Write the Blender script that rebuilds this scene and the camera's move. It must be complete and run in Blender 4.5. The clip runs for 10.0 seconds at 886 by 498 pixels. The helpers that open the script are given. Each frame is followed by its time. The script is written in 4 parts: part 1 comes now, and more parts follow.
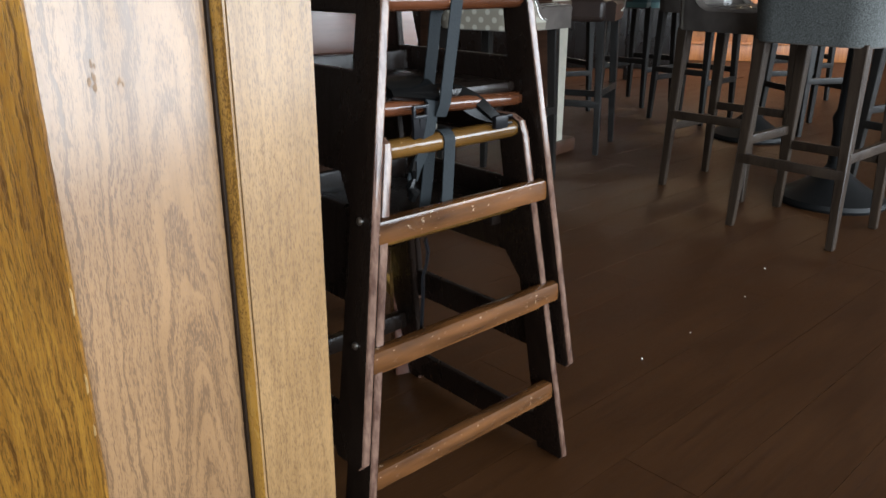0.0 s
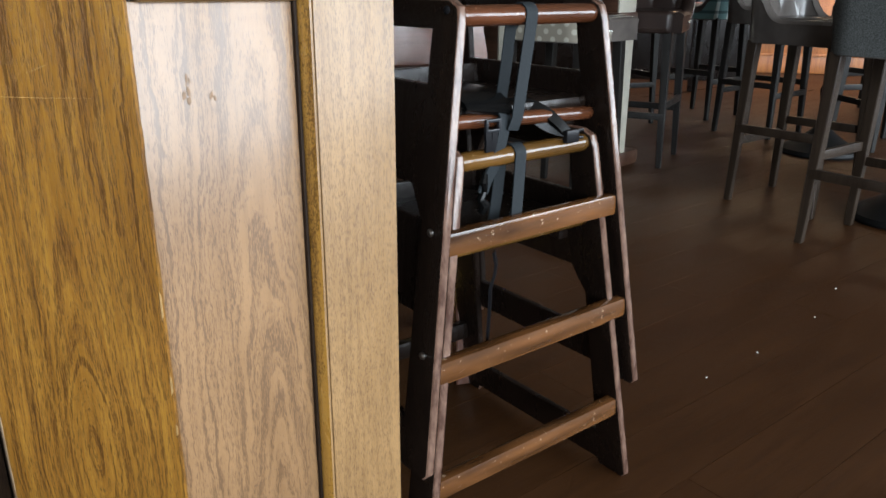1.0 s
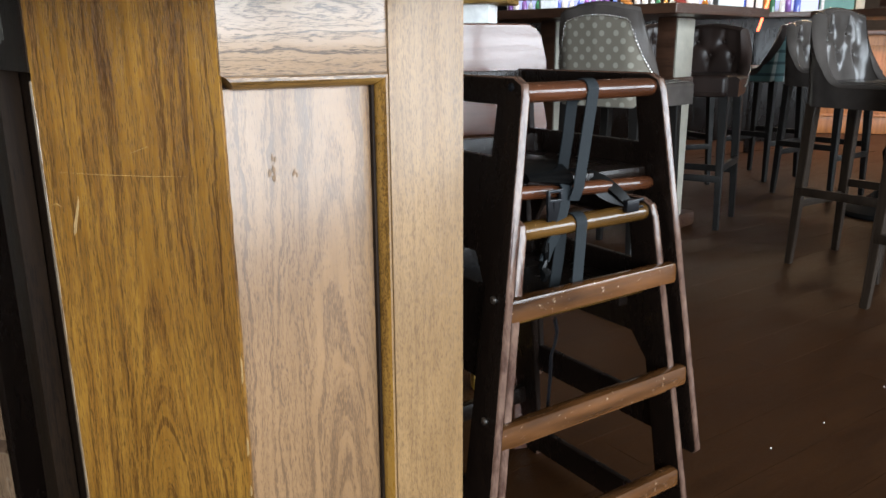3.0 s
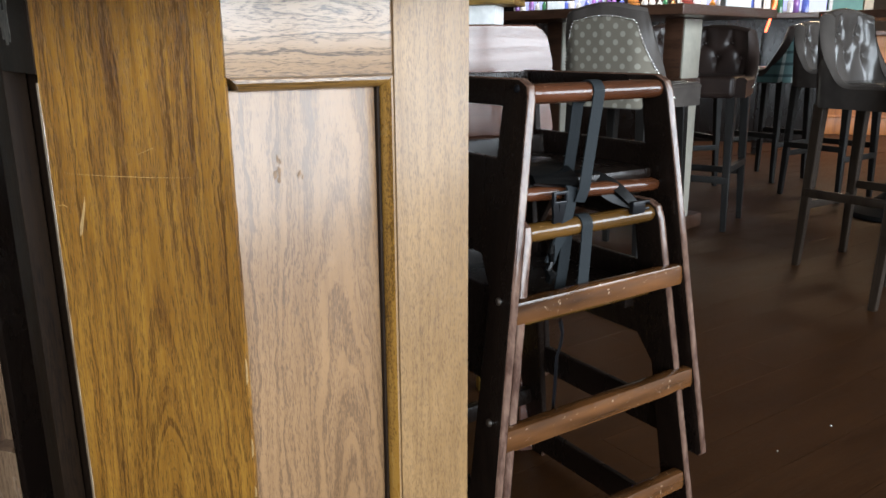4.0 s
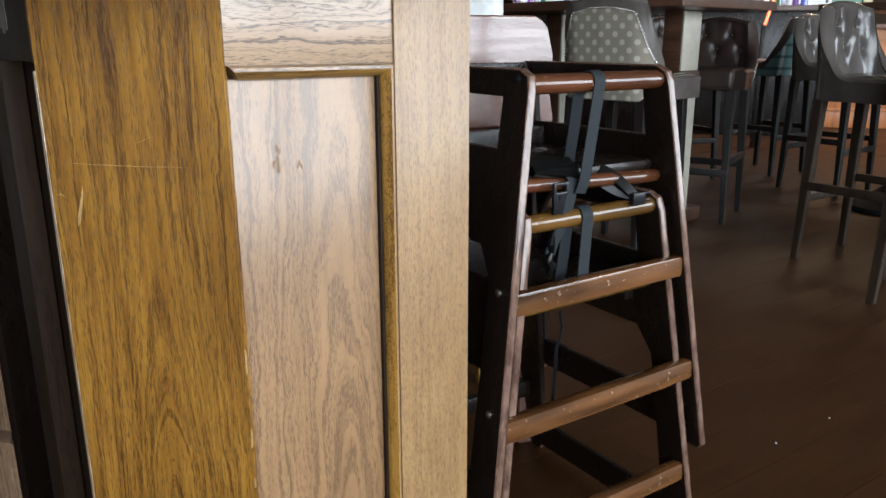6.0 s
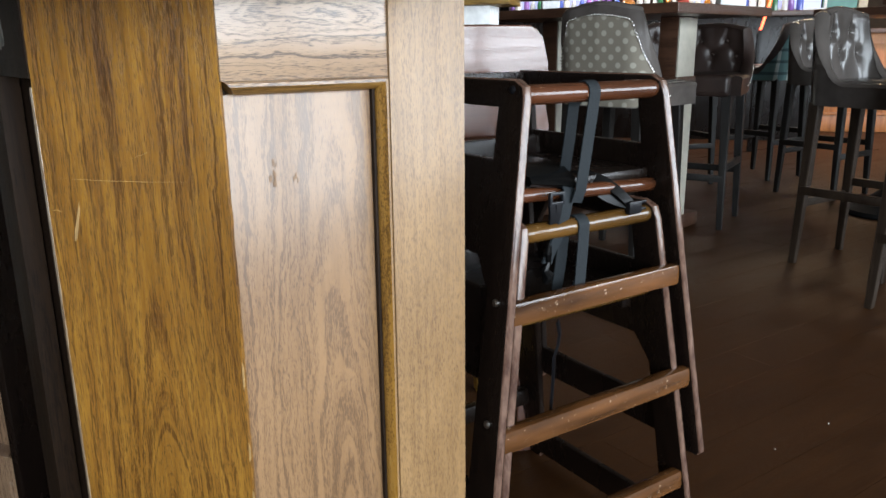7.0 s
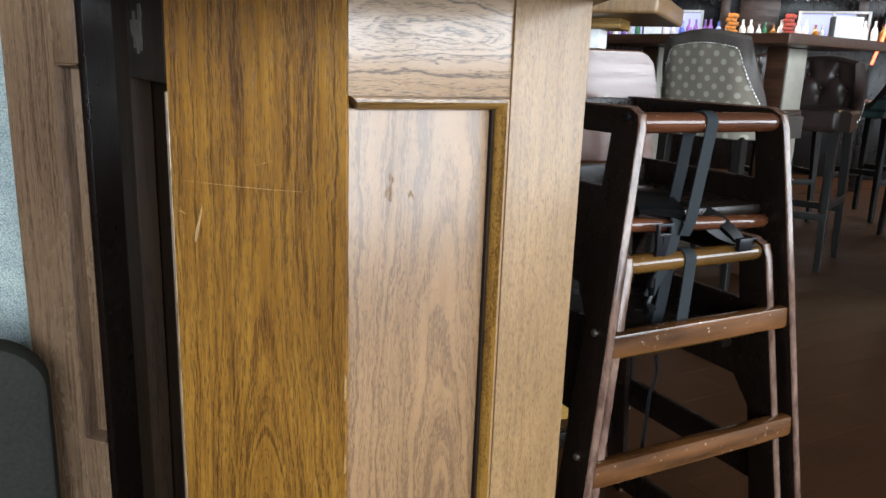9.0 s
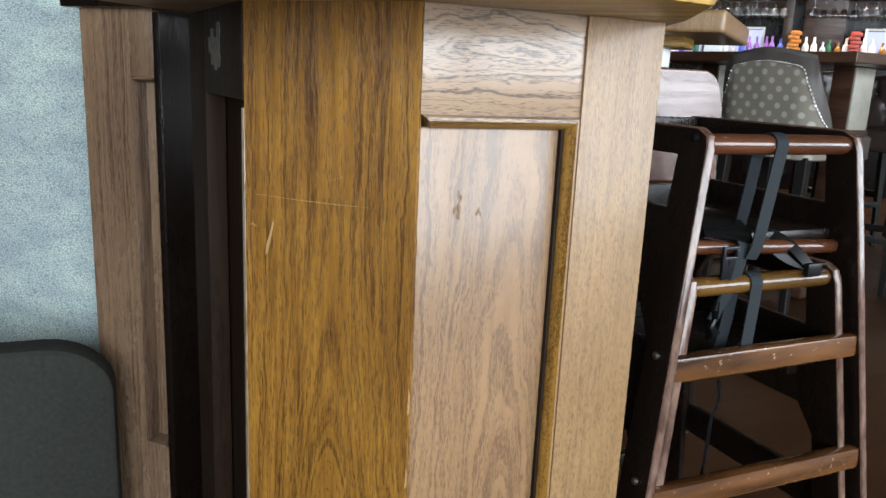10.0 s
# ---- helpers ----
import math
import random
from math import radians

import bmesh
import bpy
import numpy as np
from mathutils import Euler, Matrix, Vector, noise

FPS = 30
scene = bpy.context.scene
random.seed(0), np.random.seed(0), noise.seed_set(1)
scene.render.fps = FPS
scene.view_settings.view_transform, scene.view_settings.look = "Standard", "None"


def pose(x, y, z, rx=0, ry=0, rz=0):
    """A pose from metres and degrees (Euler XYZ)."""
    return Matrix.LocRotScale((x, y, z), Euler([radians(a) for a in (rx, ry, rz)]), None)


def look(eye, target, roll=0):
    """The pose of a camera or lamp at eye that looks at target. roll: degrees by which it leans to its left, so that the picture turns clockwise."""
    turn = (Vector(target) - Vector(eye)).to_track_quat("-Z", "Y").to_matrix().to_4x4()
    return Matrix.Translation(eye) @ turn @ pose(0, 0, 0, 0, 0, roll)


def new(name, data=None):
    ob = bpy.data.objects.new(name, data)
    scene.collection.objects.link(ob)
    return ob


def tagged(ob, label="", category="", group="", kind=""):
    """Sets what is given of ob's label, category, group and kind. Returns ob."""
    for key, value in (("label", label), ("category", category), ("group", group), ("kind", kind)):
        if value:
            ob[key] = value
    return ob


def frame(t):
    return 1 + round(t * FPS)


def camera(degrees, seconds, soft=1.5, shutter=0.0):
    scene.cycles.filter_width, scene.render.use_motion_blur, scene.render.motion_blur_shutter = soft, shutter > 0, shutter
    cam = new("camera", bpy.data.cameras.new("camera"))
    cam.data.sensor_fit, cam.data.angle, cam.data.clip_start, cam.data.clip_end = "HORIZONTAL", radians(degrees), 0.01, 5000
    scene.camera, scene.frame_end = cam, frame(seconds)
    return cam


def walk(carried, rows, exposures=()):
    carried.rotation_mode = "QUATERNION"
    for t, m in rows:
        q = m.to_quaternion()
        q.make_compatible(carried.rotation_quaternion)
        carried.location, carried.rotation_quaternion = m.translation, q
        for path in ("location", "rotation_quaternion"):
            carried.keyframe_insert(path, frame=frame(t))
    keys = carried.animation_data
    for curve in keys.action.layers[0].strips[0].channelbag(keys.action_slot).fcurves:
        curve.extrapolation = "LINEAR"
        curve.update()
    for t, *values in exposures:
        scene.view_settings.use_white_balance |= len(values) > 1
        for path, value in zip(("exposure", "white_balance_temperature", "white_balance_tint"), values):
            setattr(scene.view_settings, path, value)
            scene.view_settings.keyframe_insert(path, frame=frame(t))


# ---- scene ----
cam = camera(60.3, 10.0)
PATH = [
    (0, (-0.088, 0.542, 0.917), (-0.269, 2.414, 0.239), 0.3),
    (0.5, (-0.105, 0.538, 0.918), (-0.374, 2.4, 0.238), 0.4),
    (1, (-0.11, 0.533, 0.925), (-0.432, 2.394, 0.267), 0.3),
    (1.5, (-0.112, 0.522, 0.933), (-0.47, 2.395, 0.331), 0.1),
    (2, (-0.114, 0.512, 0.939), (-0.521, 2.387, 0.375), -0.3),
    (2.5, (-0.113, 0.508, 0.943), (-0.539, 2.387, 0.404), -0.4),
    (3, (-0.122, 0.504, 0.948), (-0.585, 2.381, 0.434), -0.3),
    (4.5, (-0.12, 0.506, 0.949), (-0.6, 2.379, 0.437), -0.3),
    (5, (-0.122, 0.507, 0.944), (-0.592, 2.38, 0.422), -0.2),
    (6.5, (-0.124, 0.508, 0.948), (-0.6, 2.377, 0.418), -0.2),
    (7, (-0.121, 0.508, 0.952), (-0.592, 2.382, 0.438), -0.6),
    (7.5, (-0.119, 0.506, 0.951), (-0.593, 2.383, 0.447), -0.6),
    (8, (-0.122, 0.505, 0.951), (-0.625, 2.375, 0.451), -0.2),
    (8.5, (-0.134, 0.511, 0.952), (-0.685, 2.368, 0.458), 0.5),
    (9, (-0.16, 0.508, 0.955), (-0.824, 2.334, 0.481), 2.0),
    (9.5, (-0.169, 0.507, 0.958), (-0.889, 2.314, 0.492), 2.4),
    (10, (-0.177, 0.498, 0.96), (-0.962, 2.283, 0.515), 2.6),
]
walk(cam, [(t, look(eye, target, roll)) for t, eye, target, roll in PATH], exposures=[(0, 0.18), (1, 0.16), (2, 0.10), (3, 0.02), (5, 0.0), (8, 0.0), (10, -0.02)])

# ---- light ----
U = Vector((math.cos(radians(48.4)), math.sin(radians(48.4)), 0))
V = Vector((-U.y, U.x, 0))


def uv(u, v, z=0.0):
    """A place by the room's own axes: u along the panelled post's face, v into the room from the windows."""
    return U * u + V * v + Vector((0, 0, z))


ROOM = Matrix.Rotation(radians(48.4), 4, "Z")
world = bpy.data.worlds.new("daylight")
scene.world = world
world.use_nodes = True
sky = world.node_tree.nodes.new("ShaderNodeTexSky")
sky.sky_type, sky.sun_disc, sky.sun_elevation, sky.sun_rotation = "NISHITA", False, radians(35), radians(120)
world.node_tree.links.new(sky.outputs[0], world.node_tree.nodes["Background"].inputs[0])
world.node_tree.nodes["Background"].inputs[1].default_value = 0.06
scene.view_settings.exposure = 0.0

# Out of view; first and last two added for light, the rest inferred.
WINDOWS = [(-2.85, 1.4), (-1.1, 1.9), (0.95, 1.9), (3.0, 1.9), (5.05, 1.9), (7.1, 1.9), (9.15, 1.9)]
V0, V1, U0, U1, TOP = -2.9, 9.6, -6.4, 12.0, 3.1


def area(name, m, sx, sy, watts, colour):
    lamp = bpy.data.lights.new(name, "AREA")
    lamp.shape, lamp.size, lamp.size_y, lamp.energy, lamp.color = "RECTANGLE", sx, sy, watts, colour
    ob = new(name, lamp)
    ob.matrix_world = m
    return ob


for u, w in WINDOWS:
    area("window_daylight", look(uv(u, V0 - 0.03, 1.68), uv(u, V0 + 2, 1.68)), w - 0.1, 2.2, 88 * w, (0.81, 0.92, 1.03))


# ---- materials ----
def material(name, rough=0.5, metal=0.0, coat=0.0, spec=0.5):
    m = bpy.data.materials.new(name)
    m.use_nodes = True
    b = m.node_tree.nodes["Principled BSDF"]
    b.inputs["Roughness"].default_value, b.inputs["Metallic"].default_value = rough, metal
    b.inputs["Coat Weight"].default_value, b.inputs["Specular IOR Level"].default_value = coat, spec
    return m, m.node_tree.nodes, m.node_tree.links, b


def ramp(nodes, stops):
    r = nodes.new("ShaderNodeValToRGB")
    while len(r.color_ramp.elements) < len(stops):
        r.color_ramp.elements.new(0.5)
    for e, (p, c) in zip(r.color_ramp.elements, stops):
        e.position, e.color = p, (*c, 1)
    return r


def mapped(nodes, links, scale, rot=(0, 0, 0), loc=(0, 0, 0)):
    c, m = nodes.new("ShaderNodeTexCoord"), nodes.new("ShaderNodeMapping")
    m.inputs["Scale"].default_value, m.inputs["Location"].default_value = scale, loc
    m.inputs["Rotation"].default_value = [radians(a) for a in rot]
    links.new(c.outputs["Object"], m.inputs[0])
    return m


def mixed(nodes, links, kind, fac, a, b):
    m = nodes.new("ShaderNodeMix")
    m.data_type, m.blend_type = "RGBA", kind
    for slot, value in ((0, fac), (6, a), (7, b)):
        if isinstance(value, (int, float)):
            m.inputs[slot].default_value = value
        elif isinstance(value, tuple):
            m.inputs[slot].default_value = (*value, 1)
        else:
            links.new(value, m.inputs[slot])
    return m.outputs[2]


def relief(nodes, links, b, height, strength, distance=0.002):
    n = nodes.new("ShaderNodeBump")
    n.inputs["Strength"].default_value, n.inputs["Distance"].default_value = strength, distance
    links.new(height, n.inputs["Height"])
    links.new(n.outputs[0], b.inputs["Normal"])


def wood(name, dark, mid, light, rough=0.35, along="Z", ring=24.0, coat=0.0, pores=0.5, spec=0.5, band=0.6, streak=0.6, figure=(0.0, -2.0, 0.03, 0.05), wave=(0.03, 8, 1.6), open_=0.0, dash=(1150, 46), crowd=0.8, bite=0.35):
    """Varnished wood. Growth rings are cut by the board's face: figure is the heart's place across and along the board, the slope of
    the rings there and how deep they run, which draws arches round the heart and straight lines away from it. Pores are dark dashes
    along the grain, crowded in the dark part of each ring; over them lie streaks and blotches."""
    m, nodes, links, b = material(name, rough, coat=coat, spec=spec)
    b.inputs["Coat Roughness"].default_value = 0.2
    long, wide = {"X": (0, 2), "Y": (1, 0), "Z": (2, 0)}[along]
    deep = 3 - long - wide

    def noisy(across, lengthwise, detail, rough_=0.55, shift=0.0, bend=0.3):
        sc = [across] * 3
        sc[long] = lengthwise
        n = nodes.new("ShaderNodeTexNoise")
        n.inputs["Scale"].default_value, n.inputs["Detail"].default_value, n.inputs["Roughness"].default_value = 1, detail, rough_
        n.inputs["Distortion"].default_value = bend
        links.new(mapped(nodes, links, sc, (0, 0, 0), (shift, shift * 0.7, shift * 1.3)).outputs[0], n.inputs[0])
        return n

    def sums(kind, one, two=0.0, three=0.0):
        n = nodes.new("ShaderNodeMath")
        n.operation = kind
        for slot, value in zip(n.inputs, (one, two, three)):
            if isinstance(value, (int, float)):
                slot.default_value = value
            else:
                links.new(value, slot)
        return n.outputs[0]

    coords, warp = nodes.new("ShaderNodeSeparateXYZ"), nodes.new("ShaderNodeSeparateXYZ")
    links.new(nodes.new("ShaderNodeTexCoord").outputs["Object"], coords.inputs[0])
    links.new(noisy(wave[1], wave[2], 4).outputs["Color"], warp.inputs[0])
    aside, heart, slope, reach = figure
    small = noisy(55, 17, 3, 0.6, 1.9)
    x = sums("ADD", sums("MULTIPLY_ADD", warp.outputs[0], wave[0], -0.5 * wave[0] - aside), coords.outputs[wide])
    x = sums("ADD", x, sums("MULTIPLY_ADD", small.outputs[0], 0.3 * wave[0], -0.15 * wave[0]))
    z = sums("MULTIPLY", sums("ADD", sums("MULTIPLY_ADD", warp.outputs[1], 2.5 * wave[0], -heart), coords.outputs[long]), slope / reach)
    y = sums("ADD", sums("MULTIPLY", sums("TANH", z), reach), coords.outputs[deep])
    far = sums("SQRT", sums("ADD", sums("MULTIPLY", x, x), sums("MULTIPLY", y, y)))
    depth = nodes.new("ShaderNodeCombineXYZ")
    links.new(sums("MULTIPLY", far, ring), depth.inputs[0])
    links.new(sums("MULTIPLY", coords.outputs[long], 1.5), depth.inputs[1])
    grow = nodes.new("ShaderNodeTexNoise")
    grow.inputs["Scale"].default_value, grow.inputs["Detail"].default_value, grow.inputs["Roughness"].default_value = 1, 3, 0.62
    links.new(depth.outputs[0], grow.inputs[0])
    rings = ramp(nodes, [(0.34, tuple(0.5 * a + 0.5 * c for a, c in zip(dark, mid))), (0.44, mid), (0.54, light), (0.70, mid)])
    links.new(grow.outputs[0], rings.inputs[0])
    base = mixed(nodes, links, "MIX", band, mid, rings.outputs[0])
    bands = ramp(nodes, [(0.32, dark), (0.45, mid), (0.62, light)])
    links.new(noisy(110, 5.5, 6, 0.72, 3.1).outputs[0], bands.inputs[0])
    base = mixed(nodes, links, "MIX", streak, base, bands.outputs[0])
    # open pores in two sizes
    gate = sums("MULTIPLY_ADD", grow.outputs[0], crowd, -0.5 * crowd)
    lines = None
    for across, lengthwise, level, shift in ((dash[0], dash[1], 0.425 + open_, 7.7), (dash[0] * 0.55, dash[1] * 0.5, 0.365 + open_, 2.9)):
        v = sums("ADD", noisy(across, lengthwise, 2, 0.5, shift, 0.1).outputs[0], gate)
        one = nodes.new("ShaderNodeMapRange")
        one.inputs[1].default_value, one.inputs[2].default_value = level - 0.045, level + 0.045
        one.inputs[3].default_value, one.inputs[4].default_value = 1.0, 0.0
        links.new(v, one.inputs[0])
        lines = one.outputs[0] if lines is None else sums("MAXIMUM", lines, one.outputs[0])
    base = mixed(nodes, links, "MIX", sums("MULTIPLY", lines, pores), base, tuple(c * 0.8 for c in dark))
    blot = noisy(8, 3, 6, 0.65, 5.3)
    patch = ramp(nodes, [(0.3, (0.72, 0.68, 0.64)), (0.7, (1.16, 1.14, 1.08))])
    links.new(blot.outputs[0], patch.inputs[0])
    base = mixed(nodes, links, "MULTIPLY", 0.8, base, patch.outputs[0])
    links.new(base, b.inputs["Base Color"])
    gloss = nodes.new("ShaderNodeMapRange")
    gloss.inputs[3].default_value, gloss.inputs[4].default_value = rough * 0.8, min(1, rough * 1.3)
    links.new(blot.outputs[0], gloss.inputs[0])
    links.new(gloss.outputs[0], b.inputs["Roughness"])
    relief(nodes, links, b, sums("SUBTRACT", 1.0, lines), bite, 0.0007)
    return m


def plain(name, colour, rough=0.5, metal=0.0, grain=40.0, vary=0.15, bump=0.1, coat=0.0, spec=0.5):
    m, nodes, links, b = material(name, rough, metal, coat, spec)
    n = nodes.new("ShaderNodeTexNoise")
    n.inputs["Scale"].default_value, n.inputs["Detail"].default_value = grain, 5
    links.new(mapped(nodes, links, (1, 1, 1)).outputs[0], n.inputs[0])
    r = ramp(nodes, [(0.3, tuple(c * (1 - vary) for c in colour)), (0.7, tuple(min(1, c * (1 + vary)) for c in colour))])
    links.new(n.outputs[0], r.inputs[0])
    links.new(r.outputs[0], b.inputs["Base Color"])
    if bump:
        relief(nodes, links, b, n.outputs[0], bump, 0.002)
    return m


def worn_edge(name, dark, bare):
    """Dark varnish rubbed through to bare wood along an edge."""
    m, nodes, links, b = material(name, 0.16)
    n = nodes.new("ShaderNodeTexNoise")
    n.inputs["Scale"].default_value, n.inputs["Detail"].default_value, n.inputs["Roughness"].default_value = 60, 6, 0.7
    links.new(mapped(nodes, links, (1, 1, 0.35)).outputs[0], n.inputs[0])
    r = ramp(nodes, [(0.36, dark), (0.5, tuple(0.5 * (a + c) for a, c in zip(dark, bare))), (0.66, bare)])
    links.new(n.outputs[0], r.inputs[0])
    links.new(r.outputs[0], b.inputs["Base Color"])
    relief(nodes, links, b, n.outputs[0], 0.2, 0.001)
    return m


def scuffed(name, base, bare, rough=0.3, along="X"):
    """Varnished dark rung, scuffed by shoes into pale flecks."""
    m, nodes, links, b = material(name, rough)
    s = [1.0, 1.0, 1.0]
    s[{"X": 0, "Y": 1, "Z": 2}[along]] = 0.16
    n, g = nodes.new("ShaderNodeTexNoise"), nodes.new("ShaderNodeTexNoise")
    n.inputs["Scale"].default_value, n.inputs["Detail"].default_value, n.inputs["Roughness"].default_value = 90, 4, 0.75
    g.inputs["Scale"].default_value, g.inputs["Detail"].default_value = 34, 6
    links.new(mapped(nodes, links, (1, 1, 1)).outputs[0], n.inputs[0])
    links.new(mapped(nodes, links, s).outputs[0], g.inputs[0])
    tone = ramp(nodes, [(0.3, tuple(c * 0.4 for c in base)), (0.7, tuple(c * 1.65 for c in base))])
    links.new(g.outputs[0], tone.inputs[0])
    fleck = ramp(nodes, [(0.635, (0, 0, 0)), (0.74, (1, 1, 1))])
    links.new(n.outputs[0], fleck.inputs[0])
    links.new(mixed(nodes, links, "MIX", fleck.outputs[0], tone.outputs[0], bare), b.inputs["Base Color"])
    relief(nodes, links, b, n.outputs[0], 0.15, 0.001)
    return m


def leather(name, colour, rough=0.35):
    m, nodes, links, b = material(name, rough)
    v, n = nodes.new("ShaderNodeTexVoronoi"), nodes.new("ShaderNodeTexNoise")
    v.inputs["Scale"].default_value, n.inputs["Scale"].default_value, n.inputs["Detail"].default_value = 220, 6, 4
    links.new(mapped(nodes, links, (1, 1, 1)).outputs[0], v.inputs[0])
    links.new(mapped(nodes, links, (1, 1, 1)).outputs[0], n.inputs[0])
    r = ramp(nodes, [(0.3, tuple(c * 0.7 for c in colour)), (0.7, tuple(c * 1.3 for c in colour))])
    links.new(n.outputs[0], r.inputs[0])
    links.new(r.outputs[0], b.inputs["Base Color"])
    relief(nodes, links, b, v.outputs[0], 0.07, 0.001)
    return m


def crackled(name, low, high):
    """Embossed vinyl: fine crackled cells, lighter on their tops."""
    m, nodes, links, b = material(name, 0.45)
    v, n = nodes.new("ShaderNodeTexVoronoi"), nodes.new("ShaderNodeTexNoise")
    v.feature = "DISTANCE_TO_EDGE"
    v.inputs["Scale"].default_value, n.inputs["Scale"].default_value = 125, 9
    links.new(mapped(nodes, links, (1, 1, 2.1)).outputs[0], v.inputs[0])
    links.new(mapped(nodes, links, (1, 1, 2.5)).outputs[0], n.inputs[0])
    r = ramp(nodes, [(0.0, low), (0.18, high)])
    links.new(v.outputs[0], r.inputs[0])
    t = ramp(nodes, [(0.35, (0.8, 0.85, 0.9)), (0.7, (1.1, 1.15, 1.1))])
    links.new(n.outputs[0], t.inputs[0])
    links.new(mixed(nodes, links, "MULTIPLY", 1.0, r.outputs[0], t.outputs[0]), b.inputs["Base Color"])
    relief(nodes, links, b, v.outputs[0], 0.8, 0.004)
    return m


def dotted(name, ground, dot):
    """Woven cloth with rows of pale round spots."""
    m, nodes, links, b = material(name, 0.85)
    v, n = nodes.new("ShaderNodeTexVoronoi"), nodes.new("ShaderNodeTexNoise")
    v.inputs["Scale"].default_value, v.inputs["Randomness"].default_value = 1.0, 0.0
    v.voronoi_dimensions = "2D"
    sep, com = nodes.new("ShaderNodeSeparateXYZ"), nodes.new("ShaderNodeCombineXYZ")
    links.new(mapped(nodes, links, (22, 22, 22), (0, 45, 0)).outputs[0], sep.inputs[0])
    links.new(sep.outputs[0], com.inputs[0])
    links.new(sep.outputs[2], com.inputs[1])
    links.new(com.outputs[0], v.inputs[0])
    r = ramp(nodes, [(0.21, dot), (0.30, ground)])
    links.new(v.outputs[0], r.inputs[0])
    n.inputs["Scale"].default_value = 350
    links.new(mapped(nodes, links, (1, 1, 1)).outputs[0], n.inputs[0])
    links.new(r.outputs[0], b.inputs["Base Color"])
    relief(nodes, links, b, n.outputs[0], 0.3, 0.001)
    return m


def plaid(name, ground, stripe, dark):
    m, nodes, links, b = material(name, 0.85)
    a, c = nodes.new("ShaderNodeTexWave"), nodes.new("ShaderNodeTexWave")
    a.bands_direction, c.bands_direction = "X", "Z"
    for w in (a, c):
        w.inputs["Scale"].default_value, w.inputs["Distortion"].default_value = 4, 0
        links.new(mapped(nodes, links, (1, 1, 1)).outputs[0], w.inputs[0])
    ra, rc = ramp(nodes, [(0.86, ground), (0.94, stripe)]), ramp(nodes, [(0.8, (1, 1, 1)), (0.9, dark)])
    links.new(a.outputs[0], ra.inputs[0])
    links.new(c.outputs[0], rc.inputs[0])
    links.new(mixed(nodes, links, "MULTIPLY", 1.0, ra.outputs[0], rc.outputs[0]), b.inputs["Base Color"])
    return m


def glow(name, colour, strength):
    m, nodes, links, b = material(name, 0.4)
    b.inputs["Base Color"].default_value = (*[c * 0.5 for c in colour], 1)
    b.inputs["Emission Color"].default_value, b.inputs["Emission Strength"].default_value = (*colour, 1), strength
    return m


OAK_BOARD = wood("oak_board_amber", (0.028, 0.010, 0.003), (0.178, 0.076, 0.0105), (0.32, 0.160, 0.024), 0.40, ring=300, figure=(-0.096, 0.487, 0.24, 0.045), wave=(0.034, 11, 3.0), pores=0.55, band=0.6, streak=0.55, spec=0.35, coat=0.1, dash=(1300, 85), crowd=0.75, open_=0.015)
OAK_PANEL = wood("oak_panel_pale", (0.068, 0.037, 0.022), (0.215, 0.121, 0.056), (0.258, 0.150, 0.073), 0.35, ring=240, figure=(0.12, 0.35, 0.10, 0.05), wave=(0.050, 14, 4.0), pores=0.55, band=0.4, streak=0.2, coat=0.36, dash=(1500, 125), crowd=0.9, open_=0.01)
OAK_RAIL = wood("oak_rail_pale", (0.036, 0.025, 0.021), (0.275, 0.178, 0.107), (0.315, 0.210, 0.133), 0.29, along="X", ring=230, figure=(0.985, 0.150, 0.20, 0.030), wave=(0.045, 14, 7), pores=0.75, band=0.15, streak=0.05, coat=0.55, dash=(2300, 120), crowd=1.25, open_=-0.03)
OAK_STILE = wood("oak_stile_honey", (0.105, 0.055, 0.025), (0.228, 0.131, 0.053), (0.285, 0.172, 0.076), 0.40, ring=200, wave=(0.030, 16, 6), pores=0.6, band=0.15, streak=0.35, coat=0.25, dash=(1300, 190), crowd=0.3, open_=0.01)
OAK_MOULD = wood("oak_moulding_gold", (0.035, 0.017, 0.006), (0.21, 0.108, 0.026), (0.34, 0.19, 0.052), 0.28, along="X", ring=200, pores=0.8)
OAK_BEAD = wood("oak_bead_gold", (0.045, 0.019, 0.005), (0.23, 0.112, 0.020), (0.36, 0.195, 0.042), 0.25, ring=200, pores=0.6, band=0.5, streak=0.3, coat=0.3, dash=(700, 330))
OAK_BENCH = wood("oak_bench_brown", (0.06, 0.036, 0.024), (0.225, 0.142, 0.086), (0.285, 0.185, 0.115), 0.26, ring=200, pores=0.6, band=0.35, streak=0.25, coat=0.55, dash=(1300, 60))
# Oak with the shade of the groove and booth side put into its colour.
OAK_DARK = wood("oak_dark_shaded", (0.007, 0.004, 0.0025), (0.019, 0.010, 0.005), (0.027, 0.0145, 0.0075), 0.55, ring=120, pores=0.7, band=0.6, spec=0.12)
OAK_TOP = wood("oak_top_gold", (0.08, 0.036, 0.008), (0.33, 0.185, 0.036), (0.43, 0.26, 0.058), 0.4, along="X", ring=70, pores=0.7, band=0.8, streak=0.3)
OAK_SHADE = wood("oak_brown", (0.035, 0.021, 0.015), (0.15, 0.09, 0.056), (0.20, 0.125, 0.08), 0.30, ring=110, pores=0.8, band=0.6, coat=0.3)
DARKWOOD = wood("espresso_wood", (0.004, 0.0026, 0.002), (0.0075, 0.0045, 0.0034), (0.010, 0.006, 0.0042), 0.26, ring=100, pores=0.3, spec=0.3)
EDGE = worn_edge("worn_espresso_edge", (0.045, 0.020, 0.013), (0.15, 0.088, 0.062))
